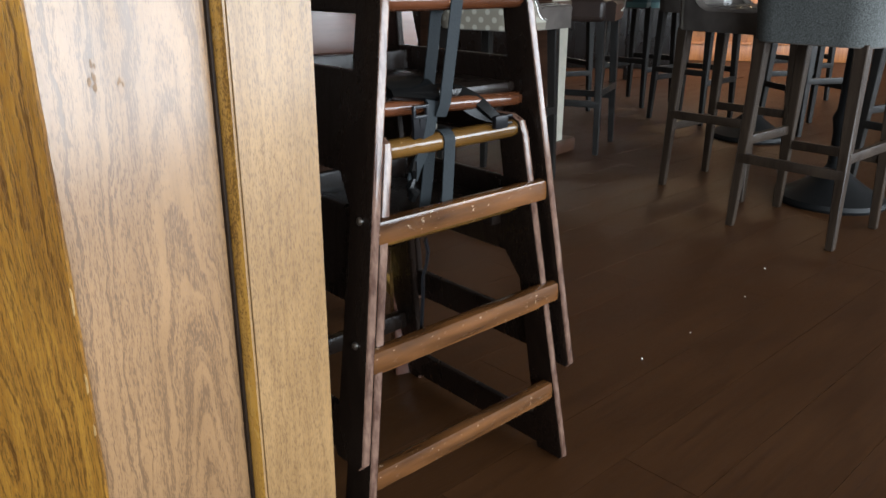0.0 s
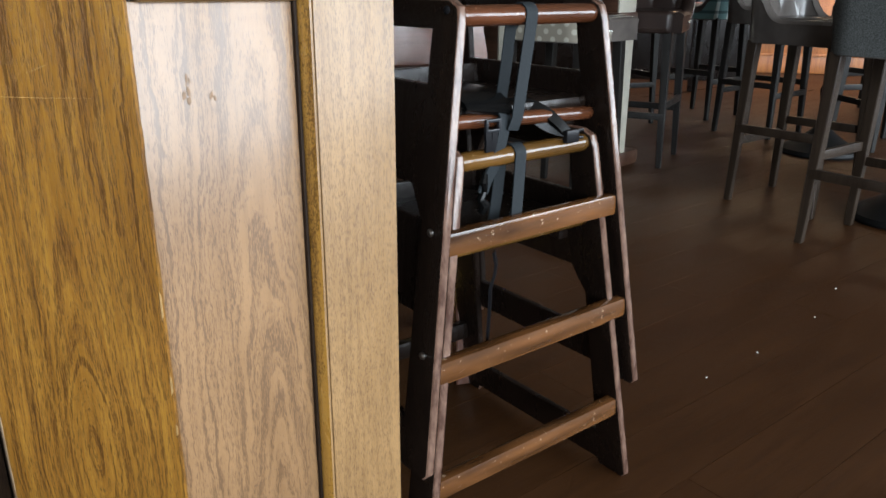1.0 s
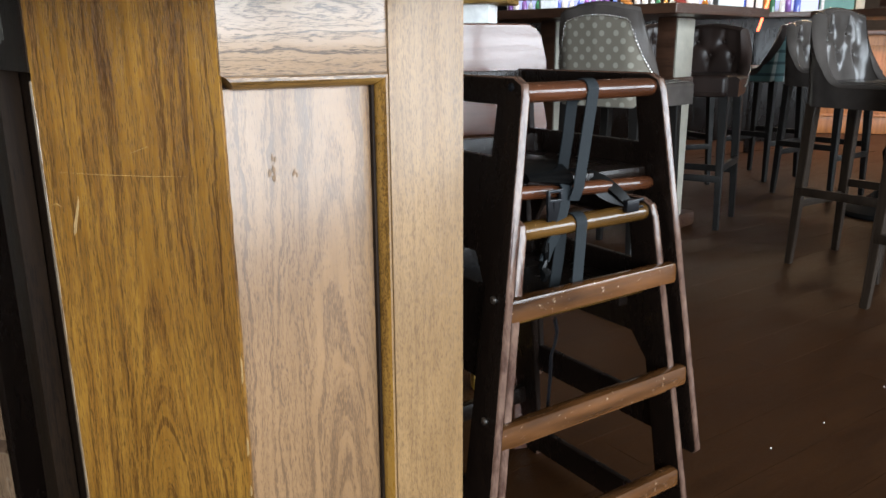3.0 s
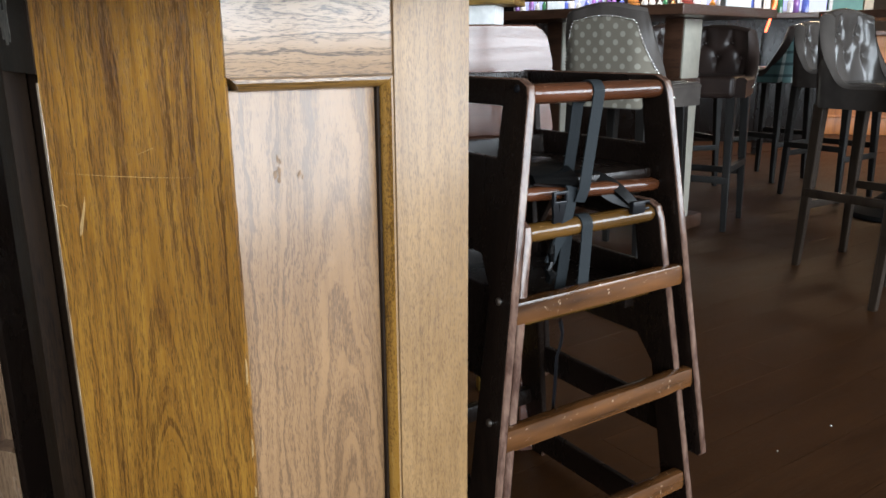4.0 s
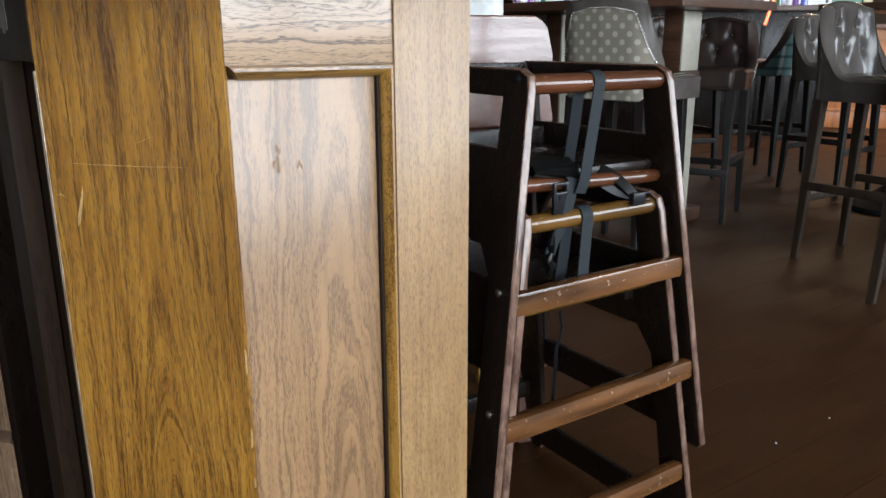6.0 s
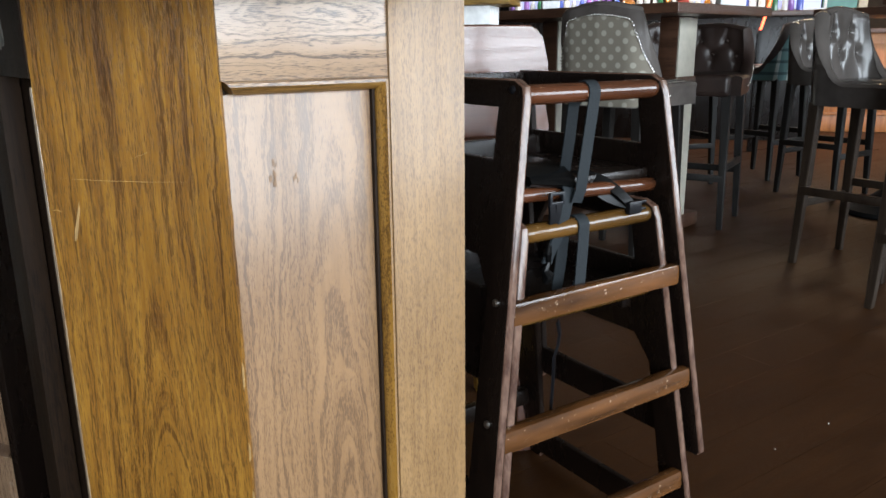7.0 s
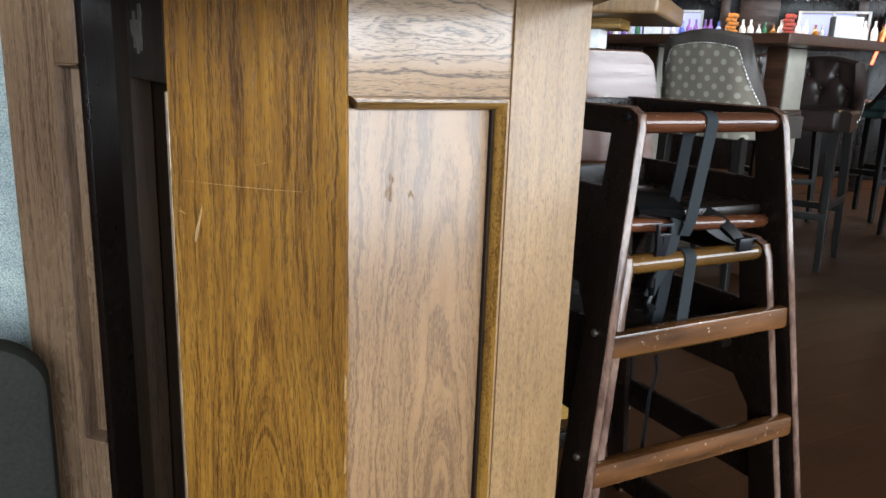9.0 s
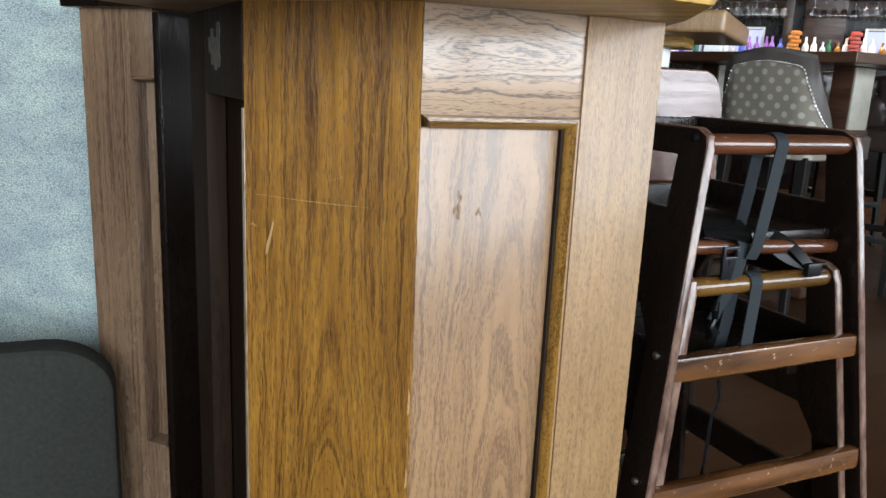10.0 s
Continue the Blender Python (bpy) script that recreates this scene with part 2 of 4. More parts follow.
BARE = worn_edge("bare_oak_edge", (0.25, 0.15, 0.08), (0.55, 0.42, 0.28))
RUNG = scuffed("mahogany_rung", (0.078, 0.031, 0.010), (0.42, 0.30, 0.20), 0.15)
GOLDRAIL = scuffed("amber_rail", (0.066, 0.031, 0.007), (0.30, 0.20, 0.10), 0.12)
REDRAIL = scuffed("red_brown_rail", (0.052, 0.017, 0.007), (0.3, 0.18, 0.12), 0.12)
STEEL = plain("bolt_steel", (0.45, 0.43, 0.4), 0.3, 1.0)
STRAP = plain("grey_webbing", (0.015, 0.018, 0.020), 0.7, grain=300, bump=0.4, spec=0.15)
BLACKPLASTIC = plain("black_plastic", (0.006, 0.006, 0.007), 0.3, spec=0.16)
BUCKLE = plain("grey_black_plastic", (0.011, 0.012, 0.014), 0.3, spec=0.25)
BLACKVINYL = plain("black_gloss_vinyl", (0.003, 0.003, 0.003), 0.22, spec=0.16)
BLACKPAD = plain("black_vinyl", (0.028, 0.028, 0.023), 0.75, spec=0.08, grain=120)
GREEN = crackled("grey_green_vinyl", (0.28, 0.335, 0.325), (0.64, 0.71, 0.68))
FLOOR = wood("walnut_floor", (0.017, 0.0070, 0.0031), (0.038, 0.0153, 0.0056), (0.052, 0.0215, 0.0080), 0.40, along="X", ring=50, pores=0.25, band=0.4, streak=0.4, spec=0.12, crowd=0.4)
PLASTER = plain("brown_plaster", (0.09, 0.062, 0.043), 0.8, grain=12)
CEILING = plain("ceiling_paint", (0.16, 0.13, 0.10), 0.85, grain=8)
LEATHER = leather("grey_leather", (0.094, 0.082, 0.074), 0.20)
BROWNLEATHER = leather("brown_leather", (0.035, 0.022, 0.018), 0.33)
DOTS = dotted("spotted_cloth", (0.195, 0.172, 0.134), (0.35, 0.33, 0.27))
WEAVE = plain("grey_weave", (0.075, 0.079, 0.076), 0.8, grain=260, vary=0.55, bump=0.6, spec=0.2)
PLAID = plaid("teal_plaid_cloth", (0.10, 0.19, 0.19), (0.4, 0.46, 0.44), (0.35, 0.4, 0.42))
LEGWOOD = wood("greyed_leg_wood", (0.014, 0.009, 0.006), (0.030, 0.020, 0.014), (0.043, 0.030, 0.021), 0.36, ring=90, spec=0.3)
DARKLEG = wood("dark_leg_wood", (0.006, 0.006, 0.006), (0.014, 0.012, 0.011), (0.017, 0.016, 0.015), 0.4, spec=0.25, ring=90)
TABLETOP = wood("table_top_dark", (0.02, 0.01, 0.006), (0.07, 0.033, 0.02), (0.09, 0.045, 0.028), 0.3, along="X", ring=20)
# Paint of the frames and jambs; on table posts it stands for daylight.
PALEPOST = plain("cream_paint_and_lit_post", (0.42, 0.39, 0.32), 0.45, grain=20, vary=0.1)
CHAIRBACK = wood("mahogany_gloss", (0.05, 0.02, 0.014), (0.10, 0.045, 0.032), (0.12, 0.056, 0.040), 0.13, along="X", ring=60, pores=0.1, band=0.3, streak=0.15, coat=0.7)
WHITE = plain("white_card", (0.75, 0.75, 0.73), 0.5)
BLACKIRON = plain("black_iron", (0.006, 0.006, 0.006), 0.5, 0.0, spec=0.15)
NAIL = plain("nickel_nail", (0.6, 0.58, 0.54), 0.25, 1.0)
ORANGE = wood("orange_pine", (0.16, 0.05, 0.012), (0.36, 0.13, 0.03), (0.46, 0.18, 0.045), 0.4, ring=18)


# ---- builders ----
def cube(bm, c, s, bevel=0.0, m=None, segments=2):
    made = bmesh.ops.create_cube(bm, size=1.0, matrix=(m or Matrix()) @ Matrix.LocRotScale(c, None, s))
    if bevel:
        edges = list({e for v in made["verts"] for e in v.link_edges})
        bmesh.ops.bevel(bm, geom=edges, offset=bevel, segments=segments, affect="EDGES", profile=0.6)
    return bm


def block(c, s, bevel=0.0, m=None, segments=2):
    return cube(bmesh.new(), c, s, bevel, m, segments)


def tube(bm, points, radius, sides=10, taper=None, flat=1.0):
    """A round bar along points, its ends closed."""
    points = [Vector(p) for p in points]
    rings = []
    for n, p in enumerate(points):
        ahead = (points[min(n + 1, len(points) - 1)] - points[max(n - 1, 0)]).normalized()
        side = ahead.cross(Vector((0, 0, 1)) if abs(ahead.z) < 0.9 else Vector((1, 0, 0))).normalized()
        above = side.cross(ahead)
        r = radius if taper is None else radius * taper[n]
        rings.append([bm.verts.new(p + side * math.cos(a) * r + above * math.sin(a) * r * flat) for a in (2 * math.pi * k / sides for k in range(sides))])
    for a, b in zip(rings, rings[1:]):
        for k in range(sides):
            bm.faces.new((a[k], a[(k + 1) % sides], b[(k + 1) % sides], b[k]))
    bm.faces.new(rings[0][::-1]), bm.faces.new(rings[-1])
    bmesh.ops.recalc_face_normals(bm, faces=bm.faces)
    return bm


def bar(a, b, radius, sides=14, bulge=0.0):
    """A dowel with softly rounded ends."""
    a, b = Vector(a), Vector(b)
    steps = (0, 0.015, 0.05, 0.25, 0.5, 0.75, 0.95, 0.985, 1)
    taper = (0.75, 0.95, 1, 1, 1 + bulge, 1, 1, 0.95, 0.75)
    return tube(bmesh.new(), [a.lerp(b, s) for s in steps], radius, sides, taper)


def plank(bm, a, b, wide, deep, bevel, across=(0, 0, 1)):
    """A straight board from a to b, wide along across."""
    a, b = Vector(a), Vector(b)
    x = (b - a).normalized()
    z = (Vector(across) - x * x.dot(Vector(across))).normalized()
    m = Matrix((x, z.cross(x), z)).transposed().to_4x4()
    m.translation = (a + b) / 2
    return cube(bm, (0, 0, 0), ((b - a).length, deep, wide), bevel, m)


def prism(poly, z0, z1, bevel=0.0):
    bm = bmesh.new()
    low = [bm.verts.new((x, y, z0)) for x, y in poly]
    high = [bm.verts.new((x, y, z1)) for x, y in poly]
    bm.faces.new(low[::-1]), bm.faces.new(high)
    for k in range(len(poly)):
        n = (k + 1) % len(poly)
        bm.faces.new((low[k], low[n], high[n], high[k]))
    bmesh.ops.recalc_face_normals(bm, faces=bm.faces)
    if bevel:
        bmesh.ops.bevel(bm, geom=list(bm.edges), offset=bevel, segments=2, affect="EDGES", profile=0.6)
    return bm


def mesh_of(bm, name, materials, smooth=True):
    data = bpy.data.meshes.new(name)
    bm.to_mesh(data)
    bm.free()
    for m in materials:
        data.materials.append(m)
    if smooth:
        data.shade_smooth()
        data.set_sharp_from_angle(angle=radians(35))
    return data


def part(name, bm, mat, parent=None, label="", m=None):
    ob = new(name, mesh_of(bm, name, mat if isinstance(mat, (list, tuple)) else [mat]))
    ob.parent = parent
    if m is not None:
        ob.matrix_basis = m
    return tagged(ob, label=label)


def thing(name, m, label, category, group="", kind=""):
    ob = new(name)
    ob.empty_display_size = 0.1
    ob.matrix_basis = m
    return tagged(ob, label, category, group, kind)


# ---- the room ----
def structure(name, bm, mat, label, category, m=ROOM):
    ob = part(name, bm, mat, None, label, m)
    return tagged(ob, category=category, kind="structure")


ground = structure("floor", block(((U0 + U1) / 2, (V0 + V1) / 2, -0.049), (U1 - U0 + 0.6, V1 - V0 + 0.6, 0.09)), FLOOR, "dark walnut plank floor, worn and dull", "floor")
structure("ceiling", block(((U0 + U1) / 2, (V0 + V1) / 2, TOP + 0.1), (U1 - U0 + 0.6, V1 - V0 + 0.6, 0.2)), CEILING, "plain tan painted ceiling", "ceiling")
structure("wall_north", block(((U0 + U1) / 2, V1 + 0.1, TOP / 2), (U1 - U0, 0.2, TOP)), PLASTER, "plain brown plaster wall", "wall")
structure("wall_west", block((U0 - 0.1, (V0 + V1) / 2, TOP / 2), (0.2, V1 - V0, TOP)), PLASTER, "plain brown plaster wall", "wall")
structure("wall_east", block((U1 + 0.1, (V0 + V1) / 2, TOP / 2), (0.2, V1 - V0, TOP)), PLASTER, "plain brown plaster wall", "wall")
windowed = bmesh.new()
cube(windowed, ((U0 + U1) / 2, V0 - 0.1, 0.275), (U1 - U0, 0.2, 0.55))
cube(windowed, ((U0 + U1) / 2, V0 - 0.1, (2.8 + TOP) / 2), (U1 - U0, 0.2, TOP - 2.8))
ends = [U0] + [e for u, w in WINDOWS for e in (u - w / 2, u + w / 2)] + [U1]
for a, b in zip(ends[::2], ends[1::2]):
    cube(windowed, ((a + b) / 2, V0 - 0.1, 1.675), (b - a, 0.2, 2.25))
structure("wall_south", windowed, PLASTER, "unseen brown plaster wall with tall windows", "wall")
for n, (u, w) in enumerate(WINDOWS):
    bm = bmesh.new()
    for x in (-w / 2 + 0.03, w / 2 - 0.03):
        cube(bm, (x, 0, 0), (0.06, 0.08, 2.24), 0.006)
    for z in (-1.09, 0.35, 1.09):
        cube(bm, (0, 0, z), (w - 0.12, 0.07, 0.06), 0.006)
    ob = thing("window_%d" % (n + 1), ROOM @ pose(u, V0 - 0.1, 1.675), "unseen white painted timber window frame, end ones added for light", "window", kind="structure")
    part("window_frame", bm, PALEPOST, ob)

# ---- the panelled post ----
K = Vector((-0.507, 1.179, 0))                    # corner between the plain board and the panelled face
POST_TOP = 1.027
FACE = Matrix.Translation(K) @ ROOM                # x along the panelled face, y into the post
BOARD = Matrix.Translation(K) @ pose(0, 0, 0, 0, 0, 3.0)
LEFT = Matrix.Translation(BOARD @ Vector((-0.208, 0, 0))) @ pose(0, 0, 0, 0, 0, 142.0)
WIDE = 0.286
post = thing("panelled_post", Matrix(), "tall oak panelled post with an amber corner board", "post")


def moulding(bm, a, b, inward, deep=0.030, k=1.0):
    """A quarter-round bead along a panel's edge, mitred at its ends; a, b on the frame's inner edge, y forward is out of the face."""
    a, b, i = Vector(a), Vector(b), Vector(inward)
    along = (b - a).normalized()
    prof = [(0, 0.0), (0.0008, -0.0030), (0.0022, -0.0042), (0.0056, -0.0042), (0.0072, -0.0026), (0.0112, 0.0035), (0.0135, 0.009), (0.0140, 0.030)]
    rows = []
    for s, y in prof:
        s *= k
        p, q = a + i * s + along * s, b + i * s - along * s
        rows.append((bm.verts.new((p.x, y, p.z)), bm.verts.new((q.x, y, q.z))))
    for n, ((p, q), (r, t)) in enumerate(zip(rows, rows[1:])):
        # Outer facets get the paler wood, painting in the light they catch.
        bm.faces.new((p, q, t, r)).material_index = 1 if n < 3 else 0
    bm.faces.new([p for p, q in rows] + [bm.verts.new((a.x, deep, a.z))])
    bmesh.ops.recalc_face_normals(bm, faces=bm.faces)


# panelled face: plain panel held between a top rail and a stile, with a bead
PT, PX = 0.921, 0.1845
part("panel", block((0.001 + (PX - 0.0135) / 2, 0.0205, (PT - 0.013) / 2), (PX - 0.0155, 0.008, PT - 0.013), 0.001), OAK_PANEL, post, "pale oak panel", FACE)
part("top_rail", block(((PX) / 2 + 0.0005, 0.014, (PT + POST_TOP) / 2), (PX + 0.001, 0.028, POST_TOP - PT), 0.0012), OAK_RAIL, post, "pale oak rail with wavy grain", FACE)
part("stile", block(((PX + WIDE) / 2 + 0.0005, 0.012, POST_TOP / 2), (WIDE - PX - 0.001, 0.03, POST_TOP), 0.0015), OAK_STILE, post, "honey oak stile", FACE)
bm = bmesh.new()
moulding(bm, (0.002, 0, PT), (PX, 0, PT), (0, 0, -1))
part("bead", bm, [OAK_MOULD, OAK_RAIL], post, "golden oak bead", FACE)
bm = bmesh.new()
moulding(bm, (PX, 0, 0.0), (PX, 0, PT), (-1, 0, 0), k=0.72)
part("bead", bm, [OAK_BEAD, OAK_STILE], post, "mottled golden oak bead", FACE)
# Strip coloured dark for the shade between bead and panel.
part("groove", block((PX - 0.0121, 0.0145, (PT - 0.011) / 2), (0.0036, 0.008, PT - 0.011), 0.0006), OAK_DARK, post, "dark strip painting the shade in the groove beside the bead", FACE)
# plain board across the corner, its two long edges a little chipped
bm = bmesh.new()
rng = random.Random(4)
rows = []
for k in range(61):
    z = POST_TOP * k / 60
    l, r = rng.uniform(-0.0005, 0.0003), rng.uniform(-0.0006, 0.0004)
    rows.append([bm.verts.new(p) for p in ((-0.2085 + l, 0.024, z), (-0.2085 + l, 0.0058, z), (-0.2050 + l, 0, z), (-0.0015 + r, 0, z), (-0.0004 + r, 0.0040, z), (-0.0170, 0.0180, z))])
for a, b in zip(rows, rows[1:]):
    for k in range(5):
        bm.faces.new((a[k], a[k + 1], b[k + 1], b[k])).material_index = 1 if k <= 1 else 0
bmesh.ops.recalc_face_normals(bm, faces=bm.faces)
part("corner_board", bm, [OAK_BOARD, BARE], post, "amber varnished oak board, scratched", BOARD)
MARK = plain("brown_stain", (0.150, 0.080, 0.034), 0.4, grain=200, vary=0.3)
SCRATCH = plain("pale_scratch", (0.34, 0.21, 0.085), 0.6, grain=200, vary=0.3)


def mark(name, poly, mat, m, label):
    part(name, prism(poly, -0.0003, 0.0003), mat, post, label, m @ pose(0, 0, 0, 90))


mark("gouge", [(-0.1800, 0.757), (-0.1768, 0.760), (-0.1695, 0.790), (-0.1690, 0.800), (-0.1735, 0.784), (-0.1785, 0.768)], SCRATCH, BOARD, "pale gouge in the varnish")
mark("scratch", [(-0.19, 0.824), (-0.14, 0.8225), (-0.09, 0.8222), (-0.045, 0.8232), (-0.09, 0.8226), (-0.14, 0.8229)], SCRATCH, BOARD, "fine scratch across the board")
mark("scratch", [(-0.105, 0.845), (-0.085, 0.8525), (-0.0848, 0.852)], SCRATCH, BOARD, "fine scratch")
mark("scratch", [(-0.203, 0.789), (-0.196, 0.791), (-0.190, 0.788), (-0.196, 0.7902)], SCRATCH, BOARD, "fine scratch")
for z, h in ((0.617, 0.016), (0.527, 0.012), (0.473, 0.007)):
    mark("chip", [(-0.0028, z - h), (-0.0006, z - h * 0.7), (-0.0004, z + h * 0.6), (-0.0022, z + h)], SCRATCH, BOARD, "chipped corner showing bare wood")
INNER = FACE @ pose(0, 0.0162, 0)
rng = random.Random(21)
for x, z, k in ((0.052, 0.818, 0.6), (0.055, 0.842, 0.35), (0.078, 0.822, 0.35)):
    for n in range(3):
        cx, cz = x + rng.uniform(-0.003, 0.003), z + rng.uniform(-0.008, 0.008)
        blob = [(cx + 0.0040 * k * rng.uniform(0.5, 1.1) * math.cos(a), cz + 0.0095 * k * rng.uniform(0.5, 1.1) * math.sin(a)) for a in (0.5 * q for q in range(12))]
        mark("stain", blob, MARK, INNER @ pose(0, -0.0001 * n, 0), "small brown stain")

# face towards the booth, its shade put into the darker oak colour
LW = 0.31
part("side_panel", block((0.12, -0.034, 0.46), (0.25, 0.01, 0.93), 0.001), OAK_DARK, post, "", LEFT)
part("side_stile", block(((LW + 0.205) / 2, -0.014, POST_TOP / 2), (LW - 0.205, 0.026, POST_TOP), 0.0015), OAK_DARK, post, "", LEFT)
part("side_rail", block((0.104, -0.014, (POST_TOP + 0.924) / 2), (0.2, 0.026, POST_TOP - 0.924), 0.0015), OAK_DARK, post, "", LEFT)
part("side_bead", block((0.007, -0.015, 0.458), (0.012, 0.027, 0.916), 0.002), BARE, post, "rubbed bead showing bare oak", LEFT)
WORN = plain("worn_grey_varnish", (0.13, 0.115, 0.095), 0.6, grain=90, vary=0.5)
rng = random.Random(8)
for k in range(5):
    x, z0, z1 = 0.118 + 0.017 * k, 0.955 + rng.uniform(-0.004, 0.022), 0.998 + rng.uniform(-0.012, 0.012)
    edge = [(x - rng.uniform(0.006, 0.012), z0 + (z1 - z0) * q / 5) for q in range(6)] + [(x + rng.uniform(0.006, 0.012), z1 - (z1 - z0) * q / 5) for q in range(6)]
    part("scuff", prism(edge, -0.0003, 0.0003), WORN, post, "pale patch where the varnish has come off", LEFT @ pose(0, -0.0008 - 0.00015 * k, 0, 90))
# core and the ledge
pts = [FACE @ Vector((WIDE - 0.004, 0.034, 0)), FACE @ Vector((0.01, 0.034, 0)), BOARD @ Vector((-0.195, 0.027, 0)), LEFT @ Vector((LW - 0.01, -0.036, 0)), FACE @ Vector((WIDE - 0.004, 0.33, 0))]
part("core", prism([(p.x, p.y) for p in pts], 0.0, POST_TOP - 0.004), OAK_SHADE, post)
ledge_points = [FACE @ Vector(p) for p in ((0.36, 0.10, 0), (0.30, -0.02, 0), (0.20, -0.17, 0), (-0.05, -0.20, 0), (-0.30, -0.02, 0), (-0.36, 0.25, 0), (-0.1, 0.5, 0), (0.36, 0.40, 0))]
ledge = thing("ledge_top", Matrix(), "golden oak ledge on top of the panelled post", "ledge")
part("slab", prism([(p.x, p.y) for p in ledge_points], POST_TOP, POST_TOP + 0.034, 0.006), OAK_TOP, ledge)
inner_points = [FACE @ (FACE.inverted() @ p * 0.93) for p in ledge_points]
part("upper_moulding", prism([(p.x, p.y) for p in inner_points], POST_TOP + 0.0345, POST_TOP + 0.05, 0.006), OAK_TOP, ledge)


# ---- stacked high chairs ----
HU, SPLAY, LEAN_F = 1.167, 0.147, 0.086
PT_T = 0.0165


def half(z):
    return 0.2365 - SPLAY * z


def front(z):
    return LEAN_F * z


def rear(z):
    return 0.52 - 0.10 * z


def side_panel(sign):
    """The chair's side: two legs, an arm opening, a deep board at seat height and a low stretcher, in one board with rubbed edges."""
    H = 0.697
    outer = [(front(0.0) + 0.012, 0.0), (front(0.0) + 0.003, 0.010), (front(H - 0.03), H - 0.030), (front(H - 0.03) + 0.006, H - 0.010), (front(H) + 0.024, H), (rear(H) - 0.03, H), (rear(H) - 0.006, H - 0.01), (rear(H - 0.03), H - 0.03),
             (rear(0.0), 0.010), (rear(0.0) - 0.012, 0.0), (rear(0) - 0.072, 0.0), (rear(0) - 0.078, 0.012), (front(0) + 0.076, 0.012), (front(0) + 0.068, 0.0)]
    arm = [(front(0.60) + 0.062, 0.580), (front(0.65) + 0.060, 0.656), (rear(0.65) - 0.06, 0.656), (rear(0.6) - 0.06, 0.580)]
    low = [(front(0.07) + 0.070, 0.080), (front(0.36) + 0.060, 0.385), (front(0.44) + 0.085, 0.434), (rear(0.44) - 0.10, 0.434), (rear(0.36) - 0.075, 0.385), (rear(0.07) - 0.08, 0.080)]
    bm = bmesh.new()
    edges = []
    for loop in (outer, arm, low):
        vs = [bm.verts.new((0, v, z)) for v, z in loop]
        edges += [bm.edges.new((vs[k], vs[(k + 1) % len(vs)])) for k in range(len(vs))]
    bmesh.ops.triangle_fill(bm, edges=edges, use_beauty=True, normal=(1, 0, 0))
    more = bmesh.ops.extrude_face_region(bm, geom=list(bm.faces))
    for v in more["geom"]:
        if isinstance(v, bmesh.types.BMVert):
            v.co.x += PT_T
    bmesh.ops.recalc_face_normals(bm, faces=bm.faces)
    sharp = [e for e in bm.edges if len(e.link_faces) == 2 and abs(e.link_faces[0].normal.x) + abs(e.link_faces[1].normal.x) > 0.9 and abs(e.link_faces[0].normal.dot(e.link_faces[1].normal)) < 0.3]
    bmesh.ops.bevel(bm, geom=sharp, offset=0.0045, segments=3, affect="EDGES", profile=0.5)
    bm.normal_update()
    for f in bm.faces:
        c = f.calc_center_median()
        inside = front(c.z) + 0.02 < c.y < rear(c.z) - 0.02 and 0.02 < c.z < H - 0.012
        f.material_index = 0 if abs(f.normal.x) > 0.85 or inside else 1
    for v in bm.verts:
        v.co.x = sign * (half(v.co.z) + v.co.x)
    bmesh.ops.recalc_face_normals(bm, faces=bm.faces)
    return bm


def flat_rung(z, v, high, deep):
    h = half(z) + 0.003
    bm = plank(bmesh.new(), (-h, v, z), (h, v, z), high, deep, 0.007)
    return bm


def ribbon(points, wide, thick, across=(1, 0, 0)):
    """Webbing along points."""
    bm = bmesh.new()
    points, across = [Vector(p) for p in points], Vector(across)
    rows = []
    for n, p in enumerate(points):
        ahead = (points[min(n + 1, len(points) - 1)] - points[max(n - 1, 0)]).normalized()
        side = (across - ahead * ahead.dot(across)).normalized()
        out = ahead.cross(side)
        rows.append([bm.verts.new(p + side * (s * wide / 2) + out * (o * thick / 2)) for s, o in ((-1, -1), (1, -1), (1, 1), (-1, 1))])
    for a, b in zip(rows, rows[1:]):
        for k in range(4):
            bm.faces.new((a[k], a[(k + 1) % 4], b[(k + 1) % 4], b[k]))
    bm.faces.new(rows[0][::-1]), bm.faces.new(rows[-1])
    bmesh.ops.recalc_face_normals(bm, faces=bm.faces)
    return bm


def arc(c, r, a0, a1, n, x):
    """Points round a bar that runs along x."""
    return [(x, c[0] + r * math.cos(radians(a0 + (a1 - a0) * k / n)), c[1] + r * math.sin(radians(a0 + (a1 - a0) * k / n))) for k in range(n + 1)]


